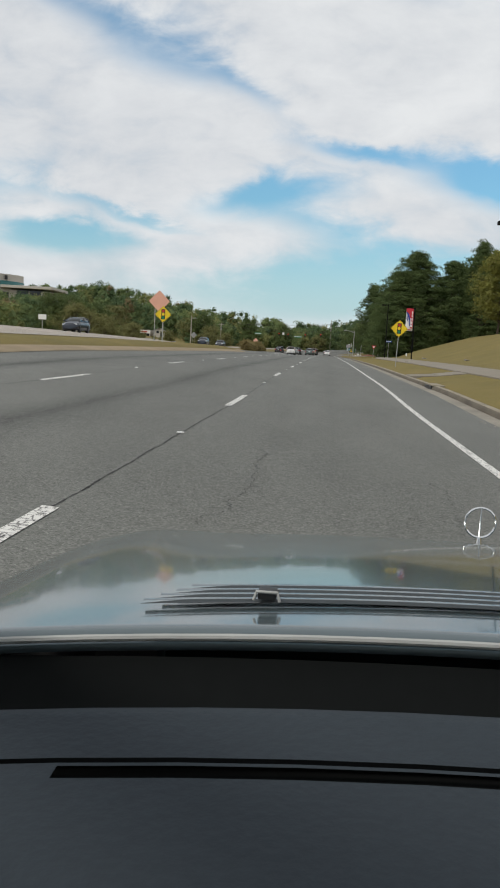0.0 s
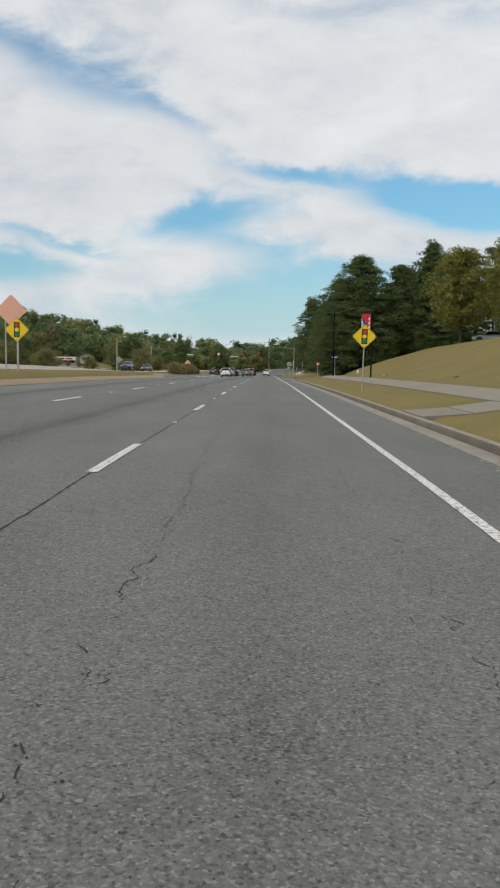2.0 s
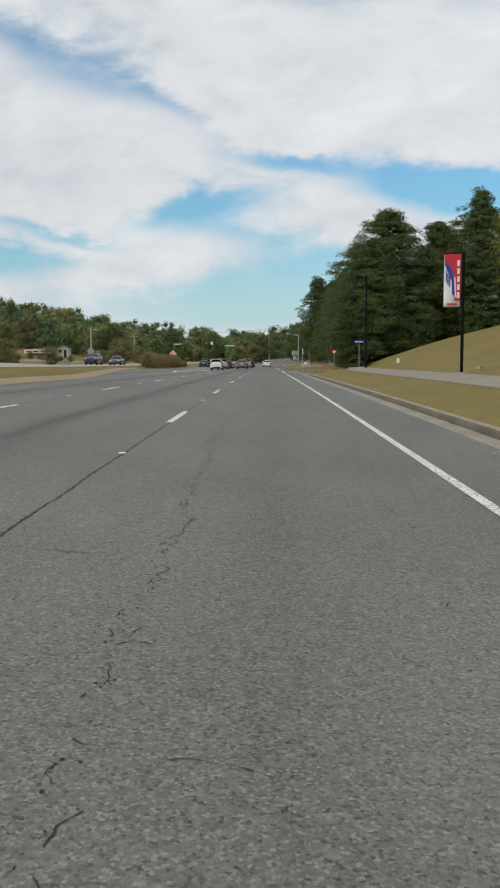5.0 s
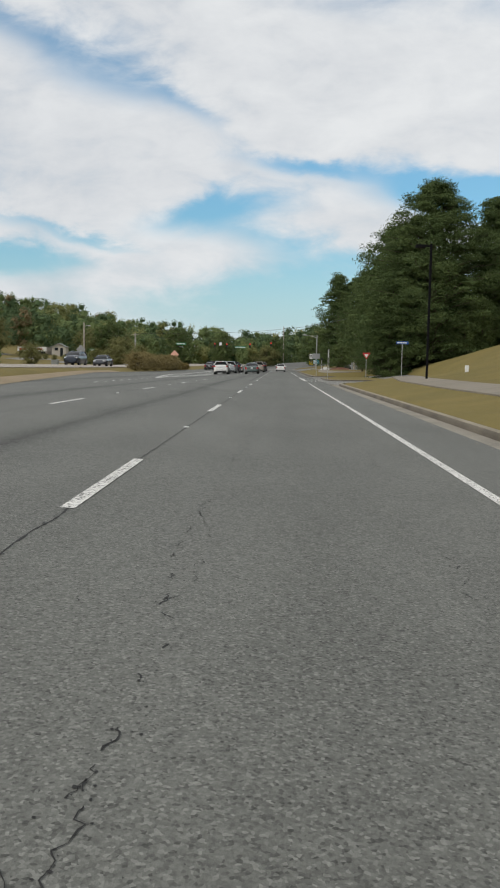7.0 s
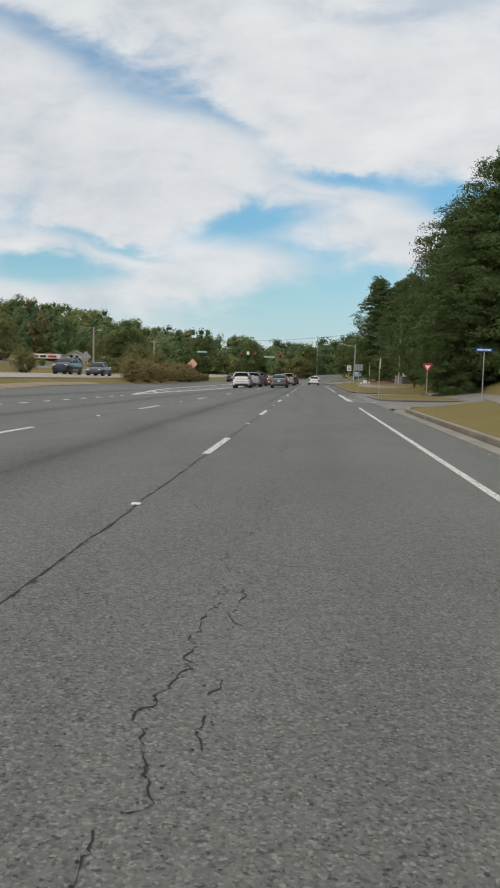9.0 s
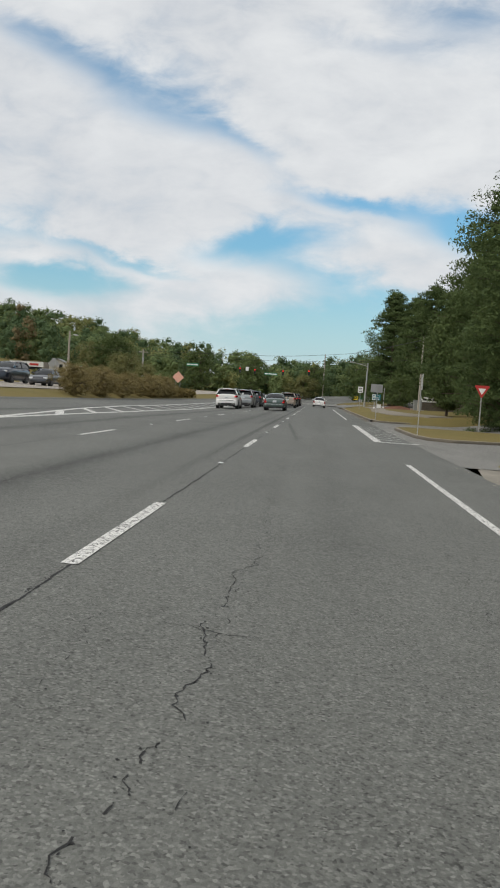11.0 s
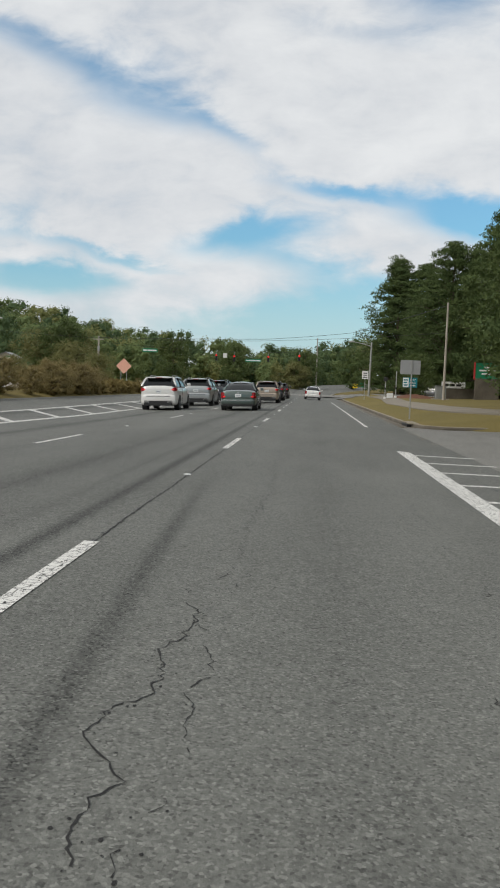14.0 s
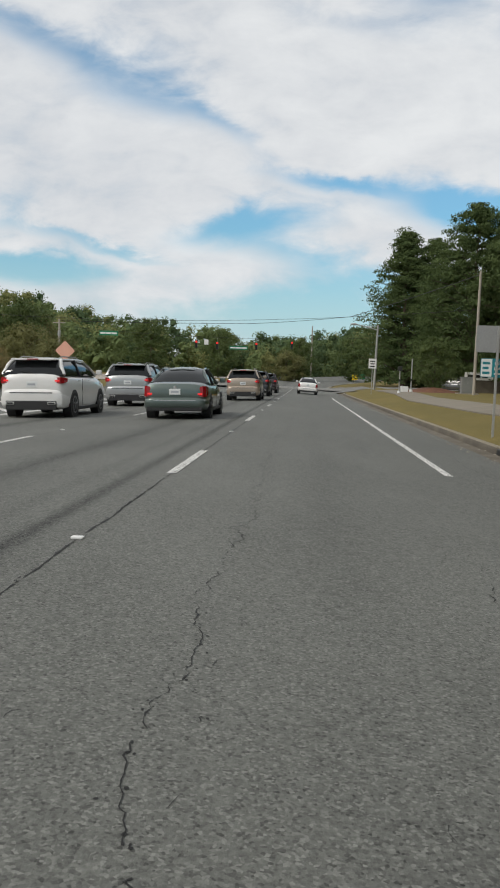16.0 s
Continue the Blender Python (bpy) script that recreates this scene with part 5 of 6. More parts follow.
for x, y, s in ((34, 165, 1.05), (40, 172, 1.0), (31.5, 166, 0.98), (44, 160, 1.05), (52, 158, 1.0)):
    plant(pine_c, x, y, s, prng.uniform(0, 360))
for x, y, s in ((32.5, 113, 1.05), (43, 108, 1.05), (40, 124, 0.95), (50, 112, 1.05)):
    plant(oak_a, x, y, s, prng.uniform(0, 360))
for x, y, s in ((14.8, 160, 0.42), (12.6, 171.0, 0.55), (17, 179, 0.6), (27.0, 207.0, 1.08), (25.0, 203.0, 1.15), (22.5, 148, 0.35), (28, 147, 0.3)):
    plant(leafy_a, x, y, s, prng.uniform(0, 360))
# low branches and understorey at the wood's edge
for k in range(6):
    x, y = 14.6 + prng.uniform(0, 4) + (k % 4) * 5, 147.5 + prng.uniform(0, 6) + 7 * (k // 4)
    plant(leafy_b, x, y, prng.uniform(0.3, 0.5), prng.uniform(0, 360))
# median shrubs
for k in range(12):
    plant(shrub_a, -14.5 + prng.uniform(-0.7, 0.5), 155.5 + 2.9 * k + prng.uniform(-0.8, 0.8), prng.uniform(0.48, 0.64), prng.uniform(0, 360))
for x, y, s in ((-34, 112, 0.8), (-36, 128, 0.9), (-35, 242, 0.9), (-30, 244, 0.9), (-2.5, 318, 1.35), (-36, 250, 1.3), (-71, 263, 1.9), (-45.0, 264, 1.75), (-39.5, 266, 1.7), (-57, 262, 0.32), (-54.5, 261, 0.3), (-60.5, 262, 0.34), (-52, 262, 0.34), (-63, 262, 0.4), (-36, 226, 0.7), (-62, 219, 1.0), (-37, 187, 0.7), (-47, 190, 1.0), (-39, 160, 0.8)):
    plant(olive, x, y, s, prng.uniform(0, 360))
for x, y, s in ((-60, 205, 0.9), (-58, 188, 0.9), (-55, 172, 0.9), (-43, 262, 0.9), (-50, 150, 0.9), (-46, 130, 0.8), (-56, 116, 0.9), (-40, 262, 1.1), (-28, 296, 1.1), (-16, 306, 1.0), (0, 322, 1.0), (12, 330, 1.1), (13.9, 224.0, 0.55)):
    plant(leafy_b, x, y, s, prng.uniform(0, 360))

# straw-coloured tall grass at the end of the median
s_c = np.array([(prng.uniform(-16.6, -14.2), prng.uniform(176, 204), 0.0) for _ in range(2600)])
s_c[:, 2] = [median_z(x, y) + prng.uniform(0.05, 0.75) for x, y, _ in s_c]
single("tall_grass", leaf_mesh("tall_grass", s_c, prng.uniform(0.25, 0.6, len(s_c)), prng, STRAW, 1.5), None, "clump of tall straw-coloured grass on the median", "grass", kind="stuff")

# distant woods on the hills
def woods(name, places, rng, label, shares=(0.48, 0.42, 0.09, 0.01)):
    """A stand of round-topped and narrow trees, sorted by the colour of their leaves."""
    kinds = rng.choice(4, len(places), p=shares)
    for kind in range(4):
        pts, sizes, ways, core, faces = [], [], [], [], []
        for k, (x, y, h, r) in enumerate(places):
            if kinds[k] != kind:
                continue
            z0, n = land_z(x, y), 22
            slim = rng.random() < (0.4 if kind == 0 else 0.1)
            a, f = rng.uniform(0, 2 * math.pi, n), rng.random(n)
            zz = 0.06 + 0.84 * f
            rr = r * np.sqrt(np.maximum(0.05, 1 - ((zz - 0.5) / 0.56) ** 2)) * 0.82 * rng.uniform(0.3, 1, n)
            if slim:
                rr *= np.clip(1.25 - zz, 0.25, 1) * 0.85
            c = np.stack([x + rr * np.cos(a), y + rr * np.sin(a), z0 + h * zz - r * 0.25], 1)
            rad = rng.uniform(0.38, 0.56, n) * r * (0.8 if slim else 1.0)
            p, w = clump_leaves(c, rad, 38, rng, 0.9)
            cv, cf = lumps_of(c[::2], rad[::2] * 0.5, rng, 1, 0.85)
            faces.append(cf + 6 * n * len(core))
            core.append(cv)
            pts.append(p)
            ways.append(w)
            sizes.append(np.full(len(p), 0.118 * r) * rng.uniform(0.6, 1.4, len(p)))
        if pts:
            single(name, leaf_mesh(name, np.concatenate(pts), np.concatenate(sizes), rng, WOODS[kind], 1.3, np.concatenate(ways), 0.5, (np.concatenate(core), np.concatenate(faces))), None,
                   label + (", dark green trees", ", mid green trees", ", olive and yellowing trees", ", russet trees")[kind], "woods", kind="stuff")


wr = np.random.default_rng(5)


def scatter(n, x0, x1, y0, y1, h0, h1, keep):
    out = []
    while len(out) < n:
        x, y = wr.uniform(x0, x1), wr.uniform(y0, y1)
        if keep(x, y):
            out.append((x, y, wr.uniform(h0, h1), wr.uniform(3.2, 5.0)))
    return out


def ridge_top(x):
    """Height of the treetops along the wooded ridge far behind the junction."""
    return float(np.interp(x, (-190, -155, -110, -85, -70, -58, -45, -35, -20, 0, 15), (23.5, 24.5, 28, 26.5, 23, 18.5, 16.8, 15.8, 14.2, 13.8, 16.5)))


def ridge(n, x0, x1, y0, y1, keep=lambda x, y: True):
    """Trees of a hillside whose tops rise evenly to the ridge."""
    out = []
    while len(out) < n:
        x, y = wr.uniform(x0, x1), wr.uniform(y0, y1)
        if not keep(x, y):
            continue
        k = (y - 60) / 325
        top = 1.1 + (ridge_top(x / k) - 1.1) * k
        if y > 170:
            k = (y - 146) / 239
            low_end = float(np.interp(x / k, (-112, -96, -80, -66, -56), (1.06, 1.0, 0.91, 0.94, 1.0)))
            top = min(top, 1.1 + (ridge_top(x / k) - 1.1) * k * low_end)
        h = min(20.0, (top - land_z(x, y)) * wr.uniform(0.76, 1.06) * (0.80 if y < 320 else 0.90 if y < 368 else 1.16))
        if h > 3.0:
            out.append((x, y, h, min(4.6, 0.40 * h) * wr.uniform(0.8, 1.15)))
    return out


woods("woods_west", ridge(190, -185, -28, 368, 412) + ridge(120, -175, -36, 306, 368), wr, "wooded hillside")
woods("copse_west", [(wr.uniform(-116, -60), wr.uniform(158, 206), wr.uniform(7.6, 9.8), wr.uniform(2.8, 3.6)) for _ in range(60)]
      + [(wr.uniform(-130, -48), wr.uniform(100, 156), wr.uniform(5.0, 7.0), wr.uniform(2.6, 3.4)) for _ in range(50)]
      + [p for p in ((wr.uniform(-82, -42), wr.uniform(205, 256), wr.uniform(2.4, 4.2), wr.uniform(1.5, 2.4)) for _ in range(70)) if not 0.25 < (1.5 - p[0]) / (p[1] - 70) < 0.375], wr, "low wood beyond the far road", (0.30, 0.44, 0.25, 0.01))
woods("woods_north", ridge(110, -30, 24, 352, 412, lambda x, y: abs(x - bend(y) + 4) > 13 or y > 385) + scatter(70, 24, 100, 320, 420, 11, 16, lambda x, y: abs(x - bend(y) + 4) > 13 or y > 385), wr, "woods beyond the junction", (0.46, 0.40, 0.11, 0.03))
woods("woods_east", scatter(45, 62, 125, 110, 320, 13, 18, lambda x, y: True), wr, "woods behind the pines", (0.7, 0.3, 0.0, 0.0))


# ---------------------------------------------------------------- cars
PROFILE = ((0.0, 0.0), (0.74, 0.0), (0.93, 0.05), (0.985, 0.2), (1.0, 0.45), (0.985, 0.66), (0.94, 0.85), (0.87, 0.955), (0.74, 1.0), (0.4, 1.03), (0.0, 1.03))


def ring(y, half, z0, z1):
    right = [(half * a, y, z0 + (z1 - z0) * b) for a, b in PROFILE]
    return right + [(-x, yy, z) for x, yy, z in right[-2:0:-1]]


def cabin_ring(y, low, high, z0, z1):
    h = z1 - z0
    right = [(low, y, z0), (low + (high - low) * 0.45, y, z0 + h * 0.5), (high + 0.02, y, z0 + h * 0.84), (high - 0.05, y, z0 + h * 0.95), (high * 0.6, y, z1), (0, y, z1 + 0.015 * min(1, h * 4))]
    return right + [(-x, yy, z) for x, yy, z in right[-2::-1]]


def make_car(name, label, paint, group, kind, L, W, H, lit=True, plate_z=None, facing=0):
    """A car with its tail at y = 0, heading along +y."""
    t = thing(name, label, "car", group)
    w, belt = W / 2, H * (0.68 if kind == "sedan" else 0.715)
    if kind == "sedan":
        st = ((-0.02, 0.66, 0.45, belt - 0.18), (0.0, 0.80, 0.40, belt - 0.10), (0.05, 0.90, 0.31, belt - 0.02), (0.22, 0.965, 0.25, belt + 0.025), (0.75, 1.0, 0.2, belt + 0.03), (1.4, 1.0, 0.19, belt), (L * 0.55, 1.0, 0.19, belt - 0.02),
              (L * 0.70, 1.0, 0.19, belt - 0.02), (L * 0.84, 0.985, 0.2, belt - 0.12), (L * 0.94, 0.95, 0.22, belt - 0.22), (L * 0.985, 0.86, 0.26, belt - 0.33), (L, 0.72, 0.32, belt - 0.44))
        cab = ((0.86, belt + 0.02, 0), (1.14, belt + (H - belt) * 0.5, 1), (1.6, H - 0.03, 2), (2.1, H, 2), (L * 0.56, H - 0.02, 2), (L * 0.66, belt + (H - belt) * 0.45, 1), (L * 0.735, belt, 0))
    else:
        st = ((-0.02, 0.72, 0.48, belt - 0.16), (0.0, 0.84, 0.44, belt - 0.07), (0.06, 0.93, 0.34, belt), (0.24, 0.98, 0.27, belt + 0.01), (0.75, 1.0, 0.23, belt + 0.01), (1.5, 1.0, 0.22, belt), (L * 0.55, 1.0, 0.22, belt - 0.02),
              (L * 0.72, 1.0, 0.22, belt), (L * 0.86, 0.98, 0.23, belt - 0.10), (L * 0.95, 0.95, 0.26, belt - 0.18), (L * 0.985, 0.88, 0.3, belt - 0.28), (L, 0.76, 0.36, belt - 0.40))
        cab = ((0.06, belt, 0), (0.22, belt + (H - belt) * 0.55, 1), (0.5, H - 0.04, 2), (1.2, H, 2), (L * 0.56, H - 0.03, 2), (L * 0.67, belt + (H - belt) * 0.5, 1), (L * 0.755, belt, 0))
    part("body", Shape().loft([ring(y, w * s, a, b) for y, s, a, b in st]), paint, t, "", True)
    low, high = (w * 0.87, w * 0.64) if kind == "sedan" else (w * 0.90, w * 0.70)
    rings = []
    for y, z, lv in cab:
        f = (z - belt) / (H - belt)
        rings.append(cabin_ring(y, low, low + (high - low) * f, belt - 0.03, max(z, belt)))
    part("glasshouse", Shape().loft(rings), GLASS, t, "dark tinted glass", True)
    # roof panel and pillars, a little proud of the glass
    ys_, n = [c for c in cab if c[2] == 2], 9
    y0, y1 = ys_[0][0] - 0.10, ys_[-1][0] + 0.12
    rows = []
    for k in range(8):
        y = y0 + (y1 - y0) * k / 7
        z = float(np.interp(y, [c[0] for c in cab], [c[1] for c in cab])) + 0.016
        rows.append([(high * 1.0 * (-1 + 2 * j / n), y, z - 0.085 * abs(-1 + 2 * j / n) ** 4 - 0.015 * abs(-1 + 2 * j / n) ** 2 + 0.012) for j in range(n + 1)])
    part("roof", Shape().sheet(rows), paint, t, "", True)
    rear, front = cab[0], cab[-1]
    for sx in (-1, 1):
        def edge(y, extra=0.0):
            z = float(np.interp(y, [c[0] for c in cab], [c[1] for c in cab]))
            f = (z - belt) / (H - belt)
            return (sx * (low + (high - low) * f + 0.012 + extra), y, z - 0.02)
        base_r = rear[0] + (0.5 if kind == "sedan" else 0.12)
        part("rear_pillar", Shape().tube([(sx * (low + 0.005), base_r - (0.36 if kind == "sedan" else 0.02), belt), edge(rear[0] * 0.5 + ys_[0][0] * 0.5), edge(ys_[0][0])], [0.065, 0.05, 0.035] if kind == "sedan" else [0.07, 0.06, 0.05], 8), paint, t, "", True)
        part("front_pillar", Shape().tube([(sx * (low + 0.005), front[0] - 0.05, belt), edge((front[0] + ys_[-1][0]) / 2), edge(ys_[-1][0])], [0.05, 0.04, 0.035], 8), paint, t, "", True)
        part("roof_rail", Shape().tube([edge(ys_[0][0]), edge((y0 + y1) / 2), edge(ys_[-1][0])], 0.03, 8), paint, t, "", True)
        mid = (ys_[0][0] + ys_[-1][0]) / 2 + 0.15
        part("door_pillar", Shape().tube([(sx * (low + 0.01), mid + 0.05, belt - 0.02), edge(mid)], 0.035, 6), PLASTIC, t, "", True)
        part("mirror", Shape().box(sx * (w + 0.02) if sx > 0 else -(w + 0.2), w + 0.2 if sx > 0 else -(w + 0.02), front[0] - 0.42, front[0] - 0.26, belt + 0.02, belt + 0.17, 0.04), paint, t, "", True)
        for dy in (0.30, 0.52):
            part("door_handle", Shape().box(min(sx * w * 0.985, sx * (w * 0.985 + 0.03)), max(sx * w * 0.985, sx * (w * 0.985 + 0.03)), L * dy - 0.1, L * dy + 0.1, belt - 0.17, belt - 0.135, 0.01), paint, t)
        part("door_seam", Shape().box(min(sx * w * 0.99, sx * (w + 0.002)), max(sx * w * 0.99, sx * (w + 0.002)), mid + 0.045, mid + 0.052, 0.32, belt - 0.12), PLASTIC, t)
        part("sill", Shape().box(min(sx * w * 0.9, sx * (w + 0.004)), max(sx * w * 0.9, sx * (w + 0.004)), 1.2, L - 1.25, 0.2, 0.29, 0.02), PLASTIC, t)
        # lamps
        z0 = belt - (0.36 if kind == "sedan" else 0.245)
        xin = w * (0.62 if kind == "sedan" else 0.44)
        hi = 0.30 if kind == "sedan" else 0.175
        lens = Shape().add([(sx * xin, -0.012, z0 + 0.055), (sx * w * 0.86, -0.010, z0), (sx * (w * 0.95), 0.06, z0 + 0.01), (sx * (w * 0.99), 0.26, z0 + 0.05),
                            (sx * (xin + (0.14 if kind == "sedan" else -0.05)), 0.02, z0 + hi - 0.02), (sx * w * 0.86, 0.02, z0 + hi), (sx * (w * 0.945), 0.09, z0 + hi), (sx * (w * 0.978), 0.34, z0 + hi - 0.03),
                            (sx * xin, 0.12, z0 + 0.1), (sx * w * 0.8, 0.2, z0 + 0.1)],
                           [(0, 1, 5, 4), (1, 2, 6, 5), (2, 3, 7, 6), (0, 4, 8), (4, 5, 9, 8), (5, 6, 7, 9), (0, 8, 9, 1), (1, 9, 2), (2, 9, 3), (3, 9, 7)])
        lamp = part("tail_light", lens, TAIL, t, "red tail lamp")
        if lit:
            part("glow", Shape().box(min(sx * w * 0.70, sx * w * 0.84), max(sx * w * 0.70, sx * w * 0.84), -0.022, 0.0, z0 + 0.055, z0 + 0.105, 0.012), TAIL_ON, lamp, "lit brake lamp")
        part("headlight", Shape().box(min(sx * w * 0.5, sx * w * 0.86), max(sx * w * 0.5, sx * w * 0.86), L * 0.955, L * 0.99, belt - 0.40, belt - 0.27, 0.03), HEADLAMP, t, "clear headlamp", True)
        for y, r in ((L * 0.195, 0), (L * 0.805, 0)):
            R = 0.325 if kind == "sedan" else 0.365
            arch = part("wheel_arch", Shape().tube([(sx * (w - 0.25), y, R + 0.01), (sx * (w + 0.003), y, R + 0.01)], R + 0.055, 24), PLASTIC, t, "", True)
            wheel = part("wheel", Shape().tube([(sx * (w - 0.2), y, R), (sx * (w - 0.01), y, R)], R * 0.8, 24), PLASTIC, t, "", True)
            tyre = Shape().tube([(sx * (w - 0.215), y, R), (sx * (w - 0.2), y, R), (sx * (w - 0.02), y, R), (sx * (w + 0.012), y, R)], [R * 0.9, R, R, R * 0.93], 28)
            part("tyre", tyre, RUBBER, wheel, "", True)
            rim = Shape()
            ro = [[(sx * (w + dx), y + rr * math.cos(a), R + rr * math.sin(a)) for a in (2 * math.pi * k / 24 for k in range(24))] for dx, rr in ((0.0, R * 0.70), (0.016, R * 0.68), (0.016, R * 0.58), (0.0, R * 0.57))]
            rim.loft(ro, False)
            for k in range(5):
                a = 2 * math.pi * k / 5 + 0.3
                rim.tube([(sx * (w + 0.006), y, R), (sx * (w + 0.010), y + R * 0.62 * math.cos(a), R + R * 0.62 * math.sin(a))], [0.04, 0.022], 6)
            part("rim", rim, RIM, wheel, "five-spoke alloy rim", True)
            part("hub", Shape().tube([(sx * (w - 0.01), y, R), (sx * (w + 0.002), y, R)], R * 0.66, 24), PLASTIC, wheel, "dark wheel well", True)
    bz = belt - (0.36 if kind == "sedan" else 0.40)
    part("bumper", Shape().loft([ring(y, w * s, a, b) for y, s, a, b in ((-0.085, 0.62, 0.37, bz - 0.10), (-0.07, 0.80, 0.33, bz - 0.06), (-0.02, 0.92, 0.29, bz - 0.02), (0.14, 0.98, 0.26, bz), (0.4, 1.0, 0.28, bz - 0.02))]), paint, t, "", True)
    part("lower_bumper", Shape().box(-w * (0.84 if kind == "sedan" else 0.76), w * (0.84 if kind == "sedan" else 0.76), -0.07 if kind == "sedan" else -0.10, 0.2, 0.235, 0.36 if kind == "sedan" else 0.49, 0.03), PLASTIC, t, "black lower valance")
    part("chrome_strip", Shape().box(-w * 0.64, w * 0.64, -0.092, -0.05, bz - 0.115, bz - 0.09, 0.006), CHROME if kind == "sedan" else PLASTIC, t)
    pz = plate_z or (belt - (0.22 if kind == "sedan" else 0.27))
    pl = part("number_plate", Shape().box(-0.155, 0.155, -0.028, -0.004, pz - 0.08, pz + 0.08, 0.006), PLATE, t, "pale number plate")
    part("plate_bar", Shape().box(-0.11, 0.11, -0.033, -0.027, pz - 0.028, pz + 0.028, 0.003), PLATE_BAR, pl)
    part("badge", Shape().disc(0, belt - 0.10, 0.045, -0.03 + (0.03 if kind == "suv" else 0.02), 0.06), CHROME, t, "round chrome badge")
    if kind == "suv":
        part("spoiler", Shape().box(-high * 0.95, high * 0.95, 0.12, 0.55, H - 0.075, H - 0.02, 0.02), paint, t, "", True)
        part("rear_wiper", Shape().tube([(0.0, 0.06, belt + 0.06), (-0.35, 0.09, belt + 0.10)], 0.012, 6), PLASTIC, t)
        for sx in (-1, 1):
            part("roof_bar", Shape().tube([(sx * high * 0.86, 0.7, H + 0.0), (sx * high * 0.86, 1.0, H + 0.05), (sx * high * 0.86, 2.4, H + 0.05), (sx * high * 0.86, 2.7, H)], 0.018, 6), GALV, t, "", True)
        part("stop_lamp", Shape().box(-0.16, 0.16, 0.105, 0.125, H - 0.065, H - 0.035, 0.004), TAIL, t, "high brake lamp")
    else:
        part("stop_lamp", Shape().box(-0.10, 0.10, 1.08, 1.12, belt + 0.155, belt + 0.172, 0.004), TAIL_ON if lit else TAIL, t, "high brake lamp")
    for sx in (-1, 1):
        if kind == "suv":
            tip = part("exhaust", Shape().box(sx * w * 0.62 - 0.12, sx * w * 0.62 + 0.12, -0.125, 0.06, 0.375, 0.465, 0.03), GALV, t, "grey exhaust trim")
            part("exhaust_opening", Shape().box(sx * w * 0.62 - 0.09, sx * w * 0.62 + 0.09, -0.13, -0.1, 0.395, 0.445, 0.015), PLASTIC, tip, "dark opening")
    return t


def park(car, x, y, turn=0.0, on=road_z):
    e = 1.3
    zx = (on(x + 0.8, y + 2) - on(x - 0.8, y + 2)) / 1.6
    car.matrix_basis = Matrix.Translation((x, y, on(x, y + 1.5))) @ Matrix.Rotation(radians(turn), 4, "Z") @ Matrix.Rotation(-math.atan(zx), 4, "Y")


PEARL = car_paint("pearl_white", (0.80, 0.785, 0.76), 0.0)
SILVER = car_paint("silver", (0.42, 0.43, 0.43), 0.6)
GREY = car_paint("mid_grey", (0.16, 0.165, 0.17), 0.5)
SAGE = car_paint("grey_green", (0.105, 0.135, 0.122), 0.55)
BEIGE = car_paint("beige", (0.42, 0.34, 0.27), 0.4)
CHARCOAL = car_paint("charcoal", (0.05, 0.052, 0.058), 0.5)
MAROON = car_paint("dark_red", (0.035, 0.02, 0.022), 0.4)
NAVY = car_paint("dark_blue", (0.012, 0.018, 0.032), 0.4)
LANE1, LANE2 = -2.0, -5.75
park(make_car("sedan", "grey-green saloon car with lit brake lamps in the queue", SAGE, "queue", "sedan", 4.82, 1.82, 1.45), LANE1 - 0.03, 168.0, 0.5)
park(make_car("sport_utility_car", "pearl white sport utility car waiting in the queue", PEARL, "queue", "suv", 4.89, 1.90, 1.70), LANE2 - 0.32, 168.0, 0.5)
park(make_car("minivan", "silver minivan waiting in the queue", SILVER, "queue", "suv", 5.1, 1.98, 1.74), LANE2 + 0.1, 178.2, 0.5)
park(make_car("sport_utility_car", "beige sport utility car with lit brake lamps", BEIGE, "queue", "suv", 4.55, 1.82, 1.66), LANE1 + 0.25, 188.5, 0)
park(make_car("sport_utility_car", "dark grey sport utility car in the queue", CHARCOAL, "queue", "suv", 4.8, 1.9, 1.72), LANE2 + 0.2, 188.5, 0)
park(make_car("sport_utility_car", "charcoal sport utility car in the queue", CHARCOAL, "queue", "suv", 4.7, 1.88, 1.70), LANE1 + 0.2, 200.5, 0)
park(make_car("sedan", "white saloon car further up the queue", PEARL, "queue", "sedan", 4.7, 1.82, 1.46), LANE2 + 0.2, 198, 0)
park(make_car("sport_utility_car", "dark red sport utility car at the head of the queue", MAROON, "queue", "suv", 4.5, 1.82, 1.66), LANE1 + 0.3, 213, 0)
park(make_car("sedan", "small white saloon car alone in the lane ahead", PEARL, "", "sedan", 4.5, 1.76, 1.45, lit=False), 1.75, 216, 0)
park(make_car("sedan", "dark saloon car waiting in the turn lane", MAROON, "turn lane", "sedan", 4.6, 1.8, 1.44), -11.6, 212, 0)
park(make_car("sport_utility_car", "black sport utility car waiting in the turn lane", CHARCOAL, "turn lane", "suv", 4.6, 1.85, 1.7), -11.5, 220, 0)
far_lane = lambda x, y: median_z(x, y) + 0.03 + 0.017 * (-x - 16.8) * bank(y)
park(make_car("sport_utility_car", "dark blue sport utility car on the oncoming carriageway", NAVY, "oncoming", "suv", 4.5, 1.8, 1.6, lit=False), -25.0, 80, 180, far_lane)
park(make_car("pickup_truck", "dark blue pickup truck on the oncoming carriageway", NAVY, "oncoming", "suv", 5.4, 1.95, 1.85, lit=False), -25.5, 172, 180, far_lane)
